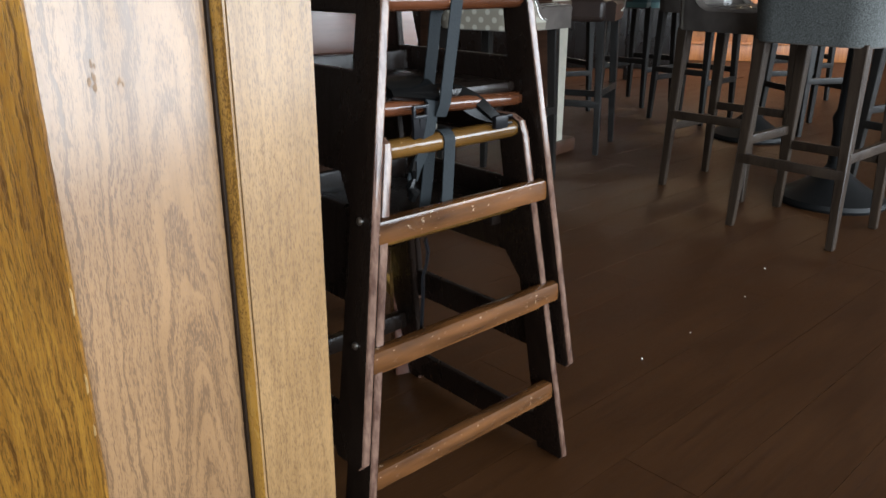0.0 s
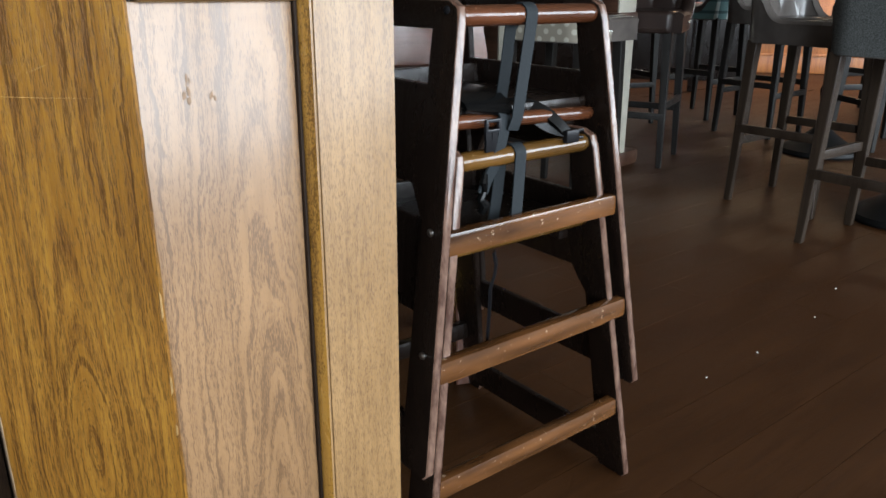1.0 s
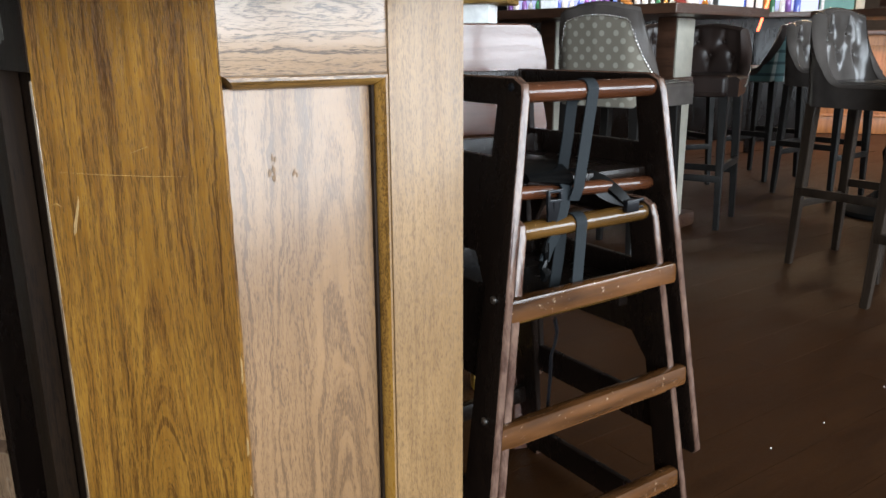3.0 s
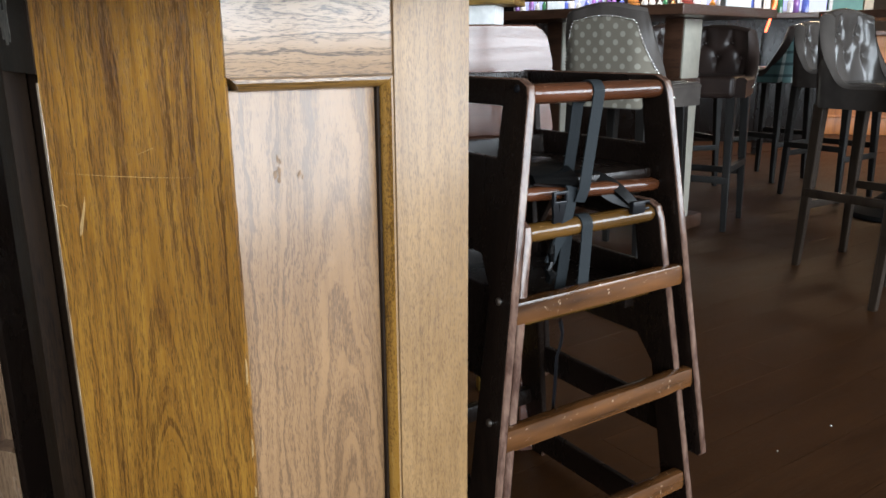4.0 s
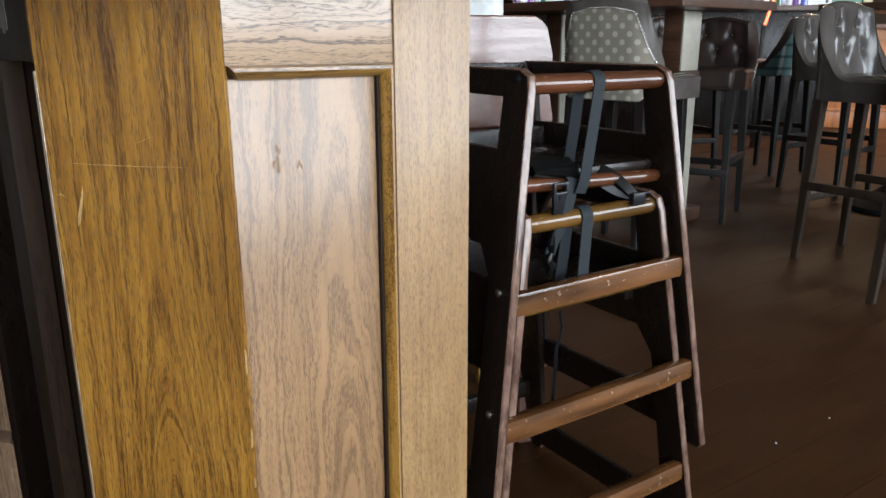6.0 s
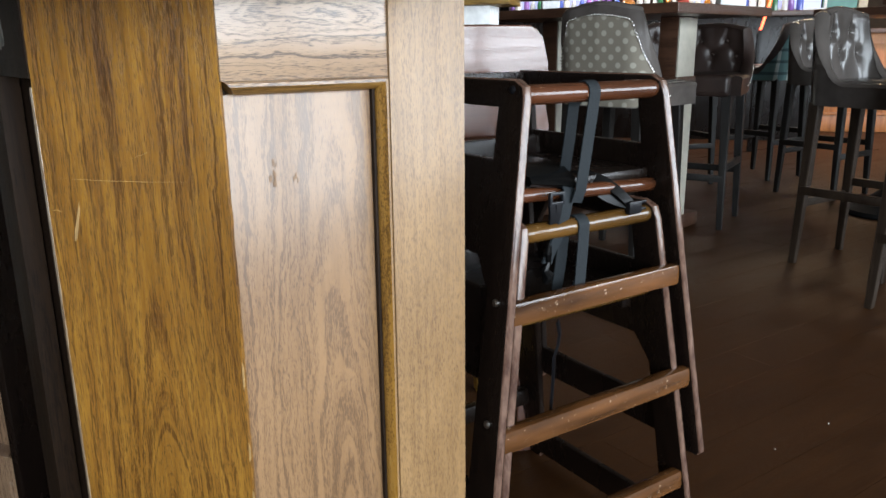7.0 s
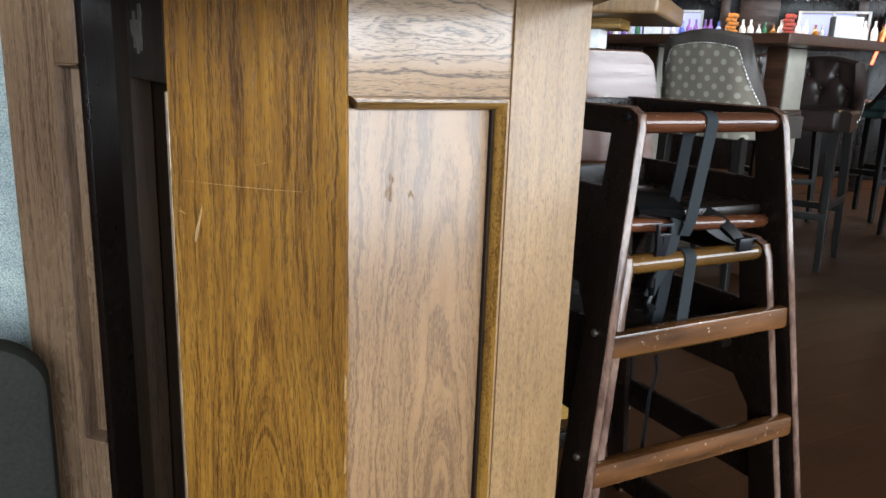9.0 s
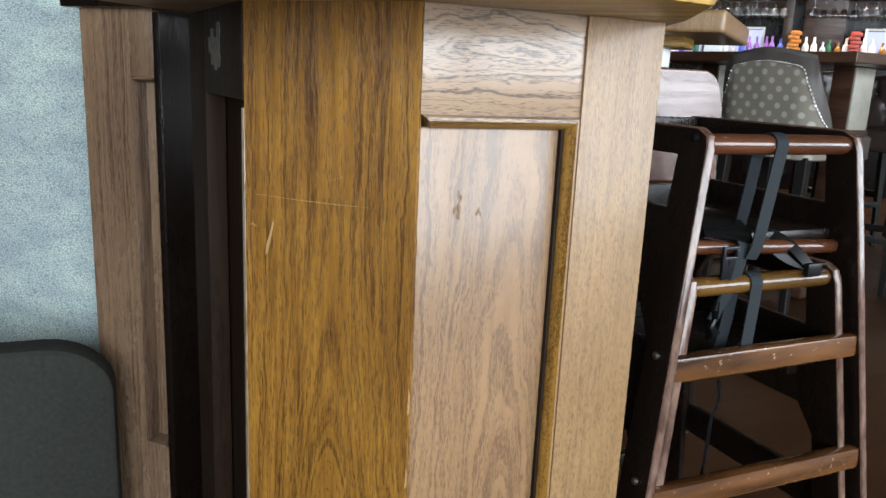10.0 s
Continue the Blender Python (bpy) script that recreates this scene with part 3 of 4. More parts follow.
def high_chair(m, label, rail_material, slip):
    ob = thing("high_chair", m, label, "high chair", "stacked high chairs")
    for s in (-1, 1):
        p = part("side_panel", side_panel(s), [DARKWOOD, EDGE], ob, "near-black side panel with rubbed pale edges")
        for v, z in ((0.026, 0.682), (0.030, 0.374), (0.030, 0.190), (0.44, 0.374), (0.44, 0.190)):
            bm = bmesh.new()
            x = s * (half(z) + PT_T)
            tube(bm, [(x - s * 0.004, v + front(z) * (v < 0.2), z), (x + s * 0.002, v + front(z) * (v < 0.2), z), (x + s * 0.004, v + front(z) * (v < 0.2), z)], 0.0062, 12, (1, 1, 0.6))
            part("bolt", bm, STEEL if z < 0.6 else BLACKPLASTIC, p, "round steel bolt head" if z < 0.6 else "dark screw cap")
    zr = 0.674
    vr = front(zr) + 0.020
    part("front_rail", bar((-half(zr), vr, zr), (half(zr), vr, zr), 0.0150, 16), rail_material, ob, "round varnished front rail")
    part("footrest", flat_rung(0.357, front(0.357) + 0.018, 0.037, 0.024), RUNG, ob, "scuffed mahogany-coloured rung")
    part("lower_rung", flat_rung(0.163, front(0.163) + 0.018, 0.037, 0.024), RUNG, ob, "scuffed mahogany-coloured rung")
    part("rear_rung", flat_rung(0.158, rear(0.158) - 0.03, 0.04, 0.024), DARKWOOD, ob)
    zs = 0.531
    part("seat", block((0, 0.245, zs), (2 * half(zs) - 0.004, 0.30, 0.018), 0.006), DARKWOOD, ob)
    part("seat_edge", bar((-half(zs), 0.088, zs + 0.002 - slip), (half(zs), 0.088, zs + 0.002 - 2.6 * slip), 0.0115, 14), rail_material, ob, "rounded seat edge")
    for s in (-1, 1):
        part("seat_batten", block((s * (half(0.52) - 0.013), 0.25, 0.5055), (0.024, 0.26, 0.0335), 0.003), DARKWOOD, ob)
    zb = 0.592
    part("back_board", block((0, rear(zb) - 0.085, zb - 0.07), (2 * half(zb) - 0.002, 0.018, 0.10), 0.005), DARKWOOD, ob)
    part("back_rail", block((0, rear(0.68) - 0.04, 0.676), (2 * half(0.69) - 0.002, 0.02, 0.036), 0.006), DARKWOOD, ob)
    return ob, vr, zr


FRONT_V = 1.2079
STACK = 0.208
CH = Matrix.Translation(U * HU + V * FRONT_V) @ ROOM @ pose(0, 0, 0, 0, 0, -0.6)
upper, vr, zr = high_chair(CH @ pose(0, 0, STACK), "dark stained wooden high chair stacked on another, worn edges", REDRAIL, 0.008)
lower, vr, zr = high_chair(CH, "dark stained wooden high chair standing on the floor beneath another", GOLDRAIL, 0.0)


def crotch_strap(parent, x, side, drop):
    """Webbing hung over the front rail, one strand before it and one behind."""
    r = 0.0168
    before = [(x + side * (zr - z), vr - r, z) for z in (zr - 0.02, zr - 0.07, zr - 0.12, zr - drop + 0.02)] + [(x + side * drop, vr - r + 0.006, zr - drop)]
    behind = [(x - 0.010, vr + r + 0.002, zr - 0.02), (x - 0.014, vr + r + 0.004, zr - 0.07), (x - 0.018, vr + r + 0.010, zr - 0.13), (x - 0.020, vr + r + 0.03, zr - 0.155)]
    part("crotch_strap", ribbon(before[::-1] + arc((vr, zr), r, 200, -20, 10, x) + behind, 0.0225, 0.0022), STRAP, parent, "grey webbing strap over the rail")


def lap_harness(parent):
    """Padded black lap belt on the seat, its buckle hanging over the front edge, and the loose half twisted on the edge."""
    zs = 0.531
    pad = [(-0.075, 0.27, zs + 0.018), (-0.072, 0.21, zs + 0.028), (-0.074, 0.15, zs + 0.030), (-0.076, 0.105, zs + 0.024), (-0.078, 0.082, zs + 0.014), (-0.080, 0.074, zs + 0.004)]
    part("lap_pad", ribbon(pad, 0.085, 0.009), BLACKVINYL, parent, "black padded lap strap")
    wide = [(-0.052, 0.080, zs + 0.010), (-0.050, 0.071, zs - 0.004), (-0.056, 0.070, zs - 0.035), (-0.066, 0.071, zs - 0.070), (-0.082, 0.074, zs - 0.100), (-0.088, 0.076, zs - 0.118)]
    part("buckle_strap", ribbon(wide, 0.026, 0.003, (1, 0.2, 0.1)), STRAP, parent, "dark webbing hanging from the seat")
    bm = bmesh.new()
    for dz in (0.006, -0.009):
        cube(bm, (-0.083, 0.062, zs - 0.011 + dz), (0.029, 0.006, 0.005), 0.0016)
    for dx in (-0.0125, 0.0125):
        cube(bm, (-0.083 + dx, 0.062, zs - 0.0125), (0.005, 0.006, 0.020), 0.0016)
    part("buckle", bm, BUCKLE, parent, "grey-black plastic buckle")
    for dx in (-0.008, 0.006):
        part("buckle_tongue", ribbon([(-0.083 + dx, 0.065, zs - 0.018), (-0.083 + dx * 0.8, 0.064, zs - 0.036), (-0.084 + dx * 0.5, 0.066, zs - 0.052)], 0.011, 0.005), BLACKPLASTIC, parent, "black buckle tongue")
    ends = [(-0.086, 0.073, zs - 0.085), (-0.092, 0.070, zs - 0.100), (-0.088, 0.072, zs - 0.114), (-0.094, 0.073, zs - 0.126), (-0.086, 0.073, zs - 0.136), (-0.090, 0.075, zs - 0.150)]
    part("buckle_end", tube(bmesh.new(), ends, 0.0075, 8, (0.5, 0.9, 0.6, 1.0, 1.3, 0.7)), BLACKVINYL, parent, "hanging black buckle end")
    loose = []
    for k in range(13):
        q = k / 12
        loose.append((0.004 + 0.078 * q, 0.135 - 0.071 * q ** 0.6, zs + 0.004 + 0.010 * math.sin(math.pi * q) - 0.048 * q ** 1.4))
    part("lap_strap", ribbon(loose, 0.018, 0.006, (0.5, 0.3, 0.8)), BLACKVINYL, parent, "black lap strap, twisted")
    under = [(0.018 + 0.06 * q, 0.112 - 0.046 * q, zs + 0.010 - 0.050 * q ** 0.8 - 0.008 * math.sin(math.pi * q)) for q in (k / 8 for k in range(9))]
    part("lap_strap", ribbon(under, 0.018, 0.004, (0.7, -0.2, 0.6)), BLACKVINYL, parent, "black lap strap, twisted")
    clip = part("clip", block((0.086, 0.060, zs - 0.047), (0.030, 0.010, 0.022), 0.004), BLACKPLASTIC, parent, "black plastic clip")
    for dz in (-0.006, 0.006):
        part("prong", block((0.106, 0.060, zs - 0.045 + dz), (0.014, 0.006, 0.005), 0.002), BLACKPLASTIC, clip)


def loose_end(parent):
    """Strap end that hangs from under the seat of the lower chair."""
    hang = [(-0.074, 0.062, 0.527), (-0.068, 0.062, 0.505), (-0.070, 0.063, 0.485), (-0.077, 0.064, 0.465), (-0.076, 0.066, 0.43), (-0.079, 0.066, 0.375), (-0.082, 0.066, 0.33)]
    part("strap_end", ribbon(hang, 0.011, 0.004, (0.8, 0.6, 0)), BLACKPLASTIC, parent, "hanging black strap end")


crotch_strap(upper, -0.012, -0.155, 0.168)
lap_harness(upper)
crotch_strap(lower, -0.024, -0.06, 0.10)
loose_end(lower)


# ---- bar stools ----
def turned_leg(a, b, s0, s1):
    """A square tapered leg from foot a to top b."""
    a, b = Vector(a), Vector(b)
    bm = bmesh.new()
    rings = [[bm.verts.new(p + Vector((x * s, y * s, 0))) for x, y in ((-1, -1), (1, -1), (1, 1), (-1, 1))] for p, s in ((a, s0 / 2), (b, s1 / 2))]
    for k in range(4):
        bm.faces.new((rings[0][k], rings[0][(k + 1) % 4], rings[1][(k + 1) % 4], rings[1][k]))
    bm.faces.new(rings[0][::-1]), bm.faces.new(rings[1])
    bmesh.ops.bevel(bm, geom=list(bm.edges), offset=0.003, segments=1, affect="EDGES")
    return bm


HALF, CORNER, ARM = 0.186, 0.065, 0.32       # the tub back's plan: half its width, its corners, its straight arms
FLAT = HALF - CORNER
BEND = FLAT + CORNER * math.pi / 2
REACH = BEND + ARM


def along_tub(s):
    """Place and outward direction on the tub's plan, s metres round from the middle of the back. The chair faces +y."""
    sign, s = (1 if s >= 0 else -1), abs(s)
    if s < FLAT:
        return sign * s, -HALF, 0.0, -1.0
    if s < BEND:
        a = (s - FLAT) / CORNER
        return sign * (FLAT + CORNER * math.sin(a)), -FLAT - CORNER * math.cos(a), sign * math.sin(a), -math.cos(a)
    return sign * (HALF + 0.10 * (s - BEND)), -FLAT + s - BEND, sign * 1.0, 0.0


def rim(s, high, low):
    """Height of the back's rim: gently arched behind, then a hollow sweep down to the arms."""
    s = abs(s)
    crown = high - 0.030 * min(1.0, s / 0.17) ** 2
    t = min(1.0, max(0.0, (s - 0.165) / 0.17))
    return crown - (crown - low) * (1 - (1 - t) ** 3.2)


def lean(s, f):
    return 0.036 * f * max(0.0, 1 - abs(s) / 0.42)


BUTTONS = [(-0.070, 0.80), (0.070, 0.80), (-0.125, 0.58), (0.0, 0.58), (0.125, 0.58)]
PLEATS = [((a, p), (c, q)) for a, p in BUTTONS for c, q in BUTTONS if p - q > 0.1 and abs(a - c) < 0.08] + [((a, p), (a, 1.0)) for a, p in BUTTONS if p > 0.7] + [((a, p), (a, 0.40)) for a, p in BUTTONS if p < 0.7]


def tufted(s, f, tall):
    """Depth of the buttoned hollows and of the pleats between them."""
    hollow = 0.0
    for a, p in BUTTONS:
        q = (s - a) ** 2 + ((f - p) * tall) ** 2
        hollow += 0.017 * math.exp(-q / 0.017 ** 2) + 0.006 * math.exp(-q / 0.036 ** 2)
    best = 1.0
    for (a, p), (c, q) in PLEATS:
        dx, dy = c - a, (q - p) * tall
        k = min(1.0, max(0.0, ((s - a) * dx + (f - p) * tall * dy) / (dx * dx + dy * dy)))
        best = min(best, math.hypot(s - a - k * dx, (f - p) * tall - k * dy))
    return min(0.024, hollow + 0.0055 * math.exp(-(best / 0.011) ** 2))


def tub(thick, z0, high, low):
    """The padded back and arms, one soft roll along the rim."""
    bm = bmesh.new()
    rows = []
    N, M = 120, 22
    for n in range(N + 1):
        s = -REACH + 2 * REACH * n / N
        x, y, nx, ny = along_tub(s)
        top = rim(s, high, low)
        prof = []
        for k in range(M + 1):
            f = k / M
            inward = -thick * 0.5 + lean(s, f)
            if abs(s) < 0.2:
                inward += tufted(s, f, top - z0)
            prof.append((inward, z0 + (top - thick * 0.5 - z0) * f))
        for k in range(1, 9):
            b = math.pi * k / 9
            prof.append((lean(s, 1) - math.cos(b) * thick * 0.60, top - thick * 0.5 + math.sin(b) * thick * 0.5))
        for k in range(6):
            f = 1 - k / 5
            prof.append((lean(s, f) + thick * 0.5, z0 + (top - thick * 0.5 - z0) * f))
        rows.append([bm.verts.new((x + nx * r, y + ny * r, z)) for r, z in prof])
    for a, b in zip(rows, rows[1:]):
        for k in range(len(a)):
            bm.faces.new((a[k], a[(k + 1) % len(a)], b[(k + 1) % len(a)], b[k]))
    bm.faces.new(rows[0]), bm.faces.new(rows[-1][::-1])
    bmesh.ops.recalc_face_normals(bm, faces=bm.faces)
    return bm


def shell(thick, z0, high, low):
    """The cover on the outside of the back, within the rolled rim, and the line of its nails."""
    bm = bmesh.new()
    rows, border = [], []
    N, far = 80, 0.33
    for n in range(N + 1):
        s = -far + 2 * far * n / N
        x, y, nx, ny = along_tub(s)
        top = rim(s, high, low)
        edge = max(z0 + 0.02, min(top - 0.055, rim(abs(s) + 0.034, high, low) - 0.008))
        row = []
        for k in range(9):
            z = z0 + 0.004 + (edge - z0 - 0.004) * k / 8
            r = lean(s, min(1.0, (z - z0) / (top - thick * 0.5 - z0))) + thick * 0.5 + 0.003
            row.append(bm.verts.new((x + nx * r, y + ny * r, z)))
        border.append(row[-1].co + Vector((nx, ny, 0)) * 0.002)
        rows.append(row)
    for a, b in zip(rows, rows[1:]):
        for k in range(8):
            bm.faces.new((a[k], b[k], b[k + 1], a[k + 1]))
    bmesh.ops.recalc_face_normals(bm, faces=bm.faces)
    return bm, border


def nails(points, step, radius):
    bm = bmesh.new()
    left = 0.0
    for a, b in zip(points, points[1:]):
        d = (b - a).length
        while left < d:
            bmesh.ops.create_icosphere(bm, subdivisions=1, radius=radius, matrix=Matrix.Translation(a.lerp(b, left / d)))
            left += step
        left -= d
    return bm


def bar_stool(m, label, pad, cloth, legs, group="bar stools", seat_z=0.80, high=1.10, studs=True, feet=0.192):
    ob = thing("bar_stool", m, label, "bar stool", group)
    thick, z0, low = 0.052, seat_z - 0.105, seat_z - 0.006
    seat = part("seat", cushion(0.385, 0.40, seat_z - 0.11, seat_z, 0.028), pad, ob, "leather seat pad", pose(0, 0.025, 0))
    part("piping", tube(bmesh.new(), [(-0.17, 0.226, seat_z - 0.086), (-0.06, 0.2265, seat_z - 0.087), (0.06, 0.2265, seat_z - 0.087), (0.17, 0.226, seat_z - 0.086)], 0.004, 8), pad, seat, "", pose(0, -0.025, 0))
    back = part("backrest", tub(thick, z0, high, low), pad, ob, "buttoned leather back")
    for a, f in BUTTONS:
        x, y, nx, ny = along_tub(a)
        r = -thick * 0.5 + lean(a, f) + 0.016
        bm = bmesh.new()
        bmesh.ops.create_icosphere(bm, subdivisions=2, radius=0.009, matrix=Matrix.Translation((x + nx * r, y + ny * r, z0 + (rim(a, high, low) - thick * 0.5 - z0) * f)))
        part("button", bm, pad, back)
    bm, border = shell(thick, z0, high, low)
    part("outer_cover", bm, cloth, ob)
    if studs:
        part("nail_trim", nails(border, 0.016, 0.0055), NAIL, ob, "row of nickel nail heads")
    tops = 0.172
    for x in (-1, 1):
        for y in (-1, 1):
            part("leg", turned_leg((x * feet, y * feet, 0), (x * tops, y * tops, z0 + 0.012), 0.028, 0.046), legs, ob)
    zf = 0.27
    for a, b, z in (((-feet, feet), (feet, feet), zf), ((-feet, -feet), (-feet, feet), zf + 0.06), ((feet, -feet), (feet, feet), zf + 0.06), ((-feet, -feet), (feet, -feet), zf)):
        part("footrail", plank(bmesh.new(), (*a, z), (*b, z), 0.036, 0.022, 0.003), legs, ob)
    return ob


def cushion(sx, sy, z0, z1, soft):
    bm = block((0, 0, (z0 + z1) / 2), (sx, sy, z1 - z0), soft, segments=4)
    return bm


def at(x, y, turn):
    """A pose on the floor, facing the heading in degrees from +x."""
    return pose(x, y, 0, 0, 0, turn - 90)


bar_stool(at(0.865, 4.085, -41.6), "grey buttoned leather bar stool, tub back, on greyed wooden legs", LEATHER, LEATHER, LEGWOOD, studs=False)
bar_stool(at(1.025, 3.485, 47), "bar stool with a grey woven outer back and purple-grey seat", LEATHER, WEAVE, LEGWOOD, studs=False)
bar_stool(at(-0.176, 4.05, 61), "bar stool with spotted cloth outer back and nailed leather edge", LEATHER, DOTS, DARKLEG, high=1.125)
bar_stool(at(0.215, 4.90, 252), "dark brown buttoned leather bar stool with nailed front edge", BROWNLEATHER, BROWNLEATHER, DARKLEG, high=1.06)
bar_stool(at(1.075, 5.87, -41.6), "grey leather bar stool further back", LEATHER, LEATHER, DARKLEG, studs=False)
bar_stool(at(0.80, 6.55, 138), "bar stool with teal plaid outer cover", BROWNLEATHER, PLAID, DARKLEG, studs=False)
bar_stool(at(1.78, 4.22, 215), "grey leather bar stool across the pedestal table", LEATHER, LEATHER, DARKLEG, studs=False)
bar_stool(at(1.72, 5.55, 200), "brown leather bar stool by the second pedestal table", BROWNLEATHER, BROWNLEATHER, DARKLEG, studs=False)
bar_stool(at(2.05, 6.9, 120), "brown leather bar stool near the counter", BROWNLEATHER, BROWNLEATHER, DARKLEG, studs=False)
bar_stool(at(0.15, 6.15, 300), "brown leather bar stool behind the long table", BROWNLEATHER, BROWNLEATHER, DARKLEG, studs=False)


# ---- tables ----
def trestle_table(m, label, sx, sy, top, thick, top_mat, post_mat, base_mat, inset=0.26, soft=0.006):
    """High table on two broad square posts with sled feet."""
    ob = thing("high_table", m, label, "table", "high tables")
    part("tabletop", block((0, 0, top - thick / 2), (sx, sy, thick), soft, segments=4), top_mat, ob)
    for s in (-1, 1):
        x = s * (sx / 2 - inset)
        part("post", block((x, 0, (top - thick) / 2 + 0.04), (0.10, 0.17, top - thick - 0.08), 0.006), TABLETOP, ob, "square brown table post")
        # Pale sheet over one side of the post, daylight put into its colour.
        part("lit_cheek", block((x - 0.055, 0, (top - thick) / 2 + 0.04), (0.010, 0.164, top - thick - 0.09), 0.003), post_mat, ob, "pale sheet on the post, daylight put into its colour")
        part("collar", block((x - 0.005, 0, 0.76), (0.124, 0.19, 0.07), 0.008), TABLETOP, ob)
        part("sled_foot", block((x, 0, 0.04), (0.11, 0.50, 0.08), 0.02), base_mat, ob)
    part("stretcher", block((0, 0, 0.30), (sx - 0.5, 0.05, 0.08), 0.006), base_mat, ob)
    return ob


trestle_table(pose(-0.25, 4.78, 0, 0, 0, 148), "dark topped high wooden table on brown square posts", 1.25, 0.93, 1.125, 0.045, TABLETOP, PALEPOST, TABLETOP)
oak_table = trestle_table(pose(-0.964, 2.49, 0, 0, 0, -2), "oak topped high table with a pale rounded edge", 1.30, 0.52, 1.115, 0.046, OAK_STILE, PALEPOST, OAK_TOP, 0.47, 0.009)
part("under_board", block((0.34, -0.05, 1.0568), (0.42, 0.14, 0.024), 0.003), OAK_TOP, oak_table, "golden oak board under the top")
# Box added under the top for a white thing left unidentified.
part("white_box", block((0.40, -0.05, 1.0226), (0.20, 0.10, 0.0435), 0.002), WHITE, oak_table, "white box under the top")


def pedestal_table(m, label):
    ob = thing("pedestal_table", m, label, "table")
    bm = bmesh.new()
    tube(bm, [(0, 0, z) for z in (0.05, 0.10, 0.13, 0.30, 0.36, 0.40, 0.95, 1.02, 1.085)], 0.035, 16, (2.2, 1.5, 1.0, 0.95, 1.3, 0.9, 0.9, 1.3, 2.0))
    part("column", bm, BLACKIRON, ob, "black iron column")
    bm = bmesh.new()
    tube(bm, [(0, 0, z) for z in (0.0, 0.012, 0.030, 0.050, 0.080, 0.115, 0.150, 0.175)], 0.22, 36, (0.98, 1.0, 0.97, 0.80, 0.58, 0.36, 0.19, 0.14))
    part("base", bm, BLACKIRON, ob, "broad domed black iron base")
    part("tabletop", block((0, 0, 1.105), (0.72, 0.72, 0.04), 0.006), TABLETOP, ob)
    return ob


pedestal_table(pose(1.27, 3.87, 0, 0, 0, 48), "high table on a black iron pedestal with a domed base")
pedestal_table(pose(1.30, 5.25, 0, 0, 0, 48), "high table on a black iron pedestal with a domed base")


# ---- wooden chair behind the high chairs ----
def wooden_chair(m):
    ob = thing("wooden_chair", m, "glossy mahogany-coloured wooden chair with broad back slats", "chair")
    for z0, z1, w, r in ((0.893, 0.993, 0.46, 0.05), (0.764, 0.852, 0.47, 0.012)):
        bm = bmesh.new()
        rows = []
        for k in range(33):
            x = -w / 2 + w * k / 32
            edge = min(1.0, (w / 2 - abs(x)) / r)
            top = z0 + (z1 - z0) * (0.25 + 0.75 * math.sqrt(max(0, 1 - (1 - edge) ** 2)))
            y = -0.03 * math.cos(math.pi * x / w)
            rows.append([bm.verts.new(p) for p in ((x, y - 0.009, z0 + 0.003), (x, y - 0.006, z0), (x, y + 0.006, z0), (x, y + 0.009, z0 + 0.003), (x, y + 0.009, top - 0.003), (x, y + 0.006, top), (x, y - 0.006, top), (x, y - 0.009, top - 0.003))])
        for a, b in zip(rows, rows[1:]):
            for k in range(8):
                bm.faces.new((a[k], a[(k + 1) % 8], b[(k + 1) % 8], b[k]))
        bm.faces.new(rows[0]), bm.faces.new(rows[-1][::-1])
        bmesh.ops.recalc_face_normals(bm, faces=bm.faces)
        part("back_slat", bm, CHAIRBACK, ob)
    for s in (-1, 1):
        part("back_post", turned_leg((s * 0.185, -0.01, 0), (s * 0.17, -0.005, 0.90), 0.036, 0.016), CHAIRBACK, ob)
        part("leg", turned_leg((s * 0.19, 0.33, 0), (s * 0.185, 0.32, 0.44), 0.034, 0.040), OAK_TOP, ob)
        part("side_stretcher", plank(bmesh.new(), (s * 0.187, 0.01, 0.2), (s * 0.187, 0.32, 0.2), 0.03, 0.02, 0.003), OAK_TOP, ob)
    part("seat", block((0, 0.16, 0.455), (0.42, 0.37, 0.035), 0.012), CHAIRBACK, ob)
    return ob


wooden_chair(at(-0.515, 2.10, 119))


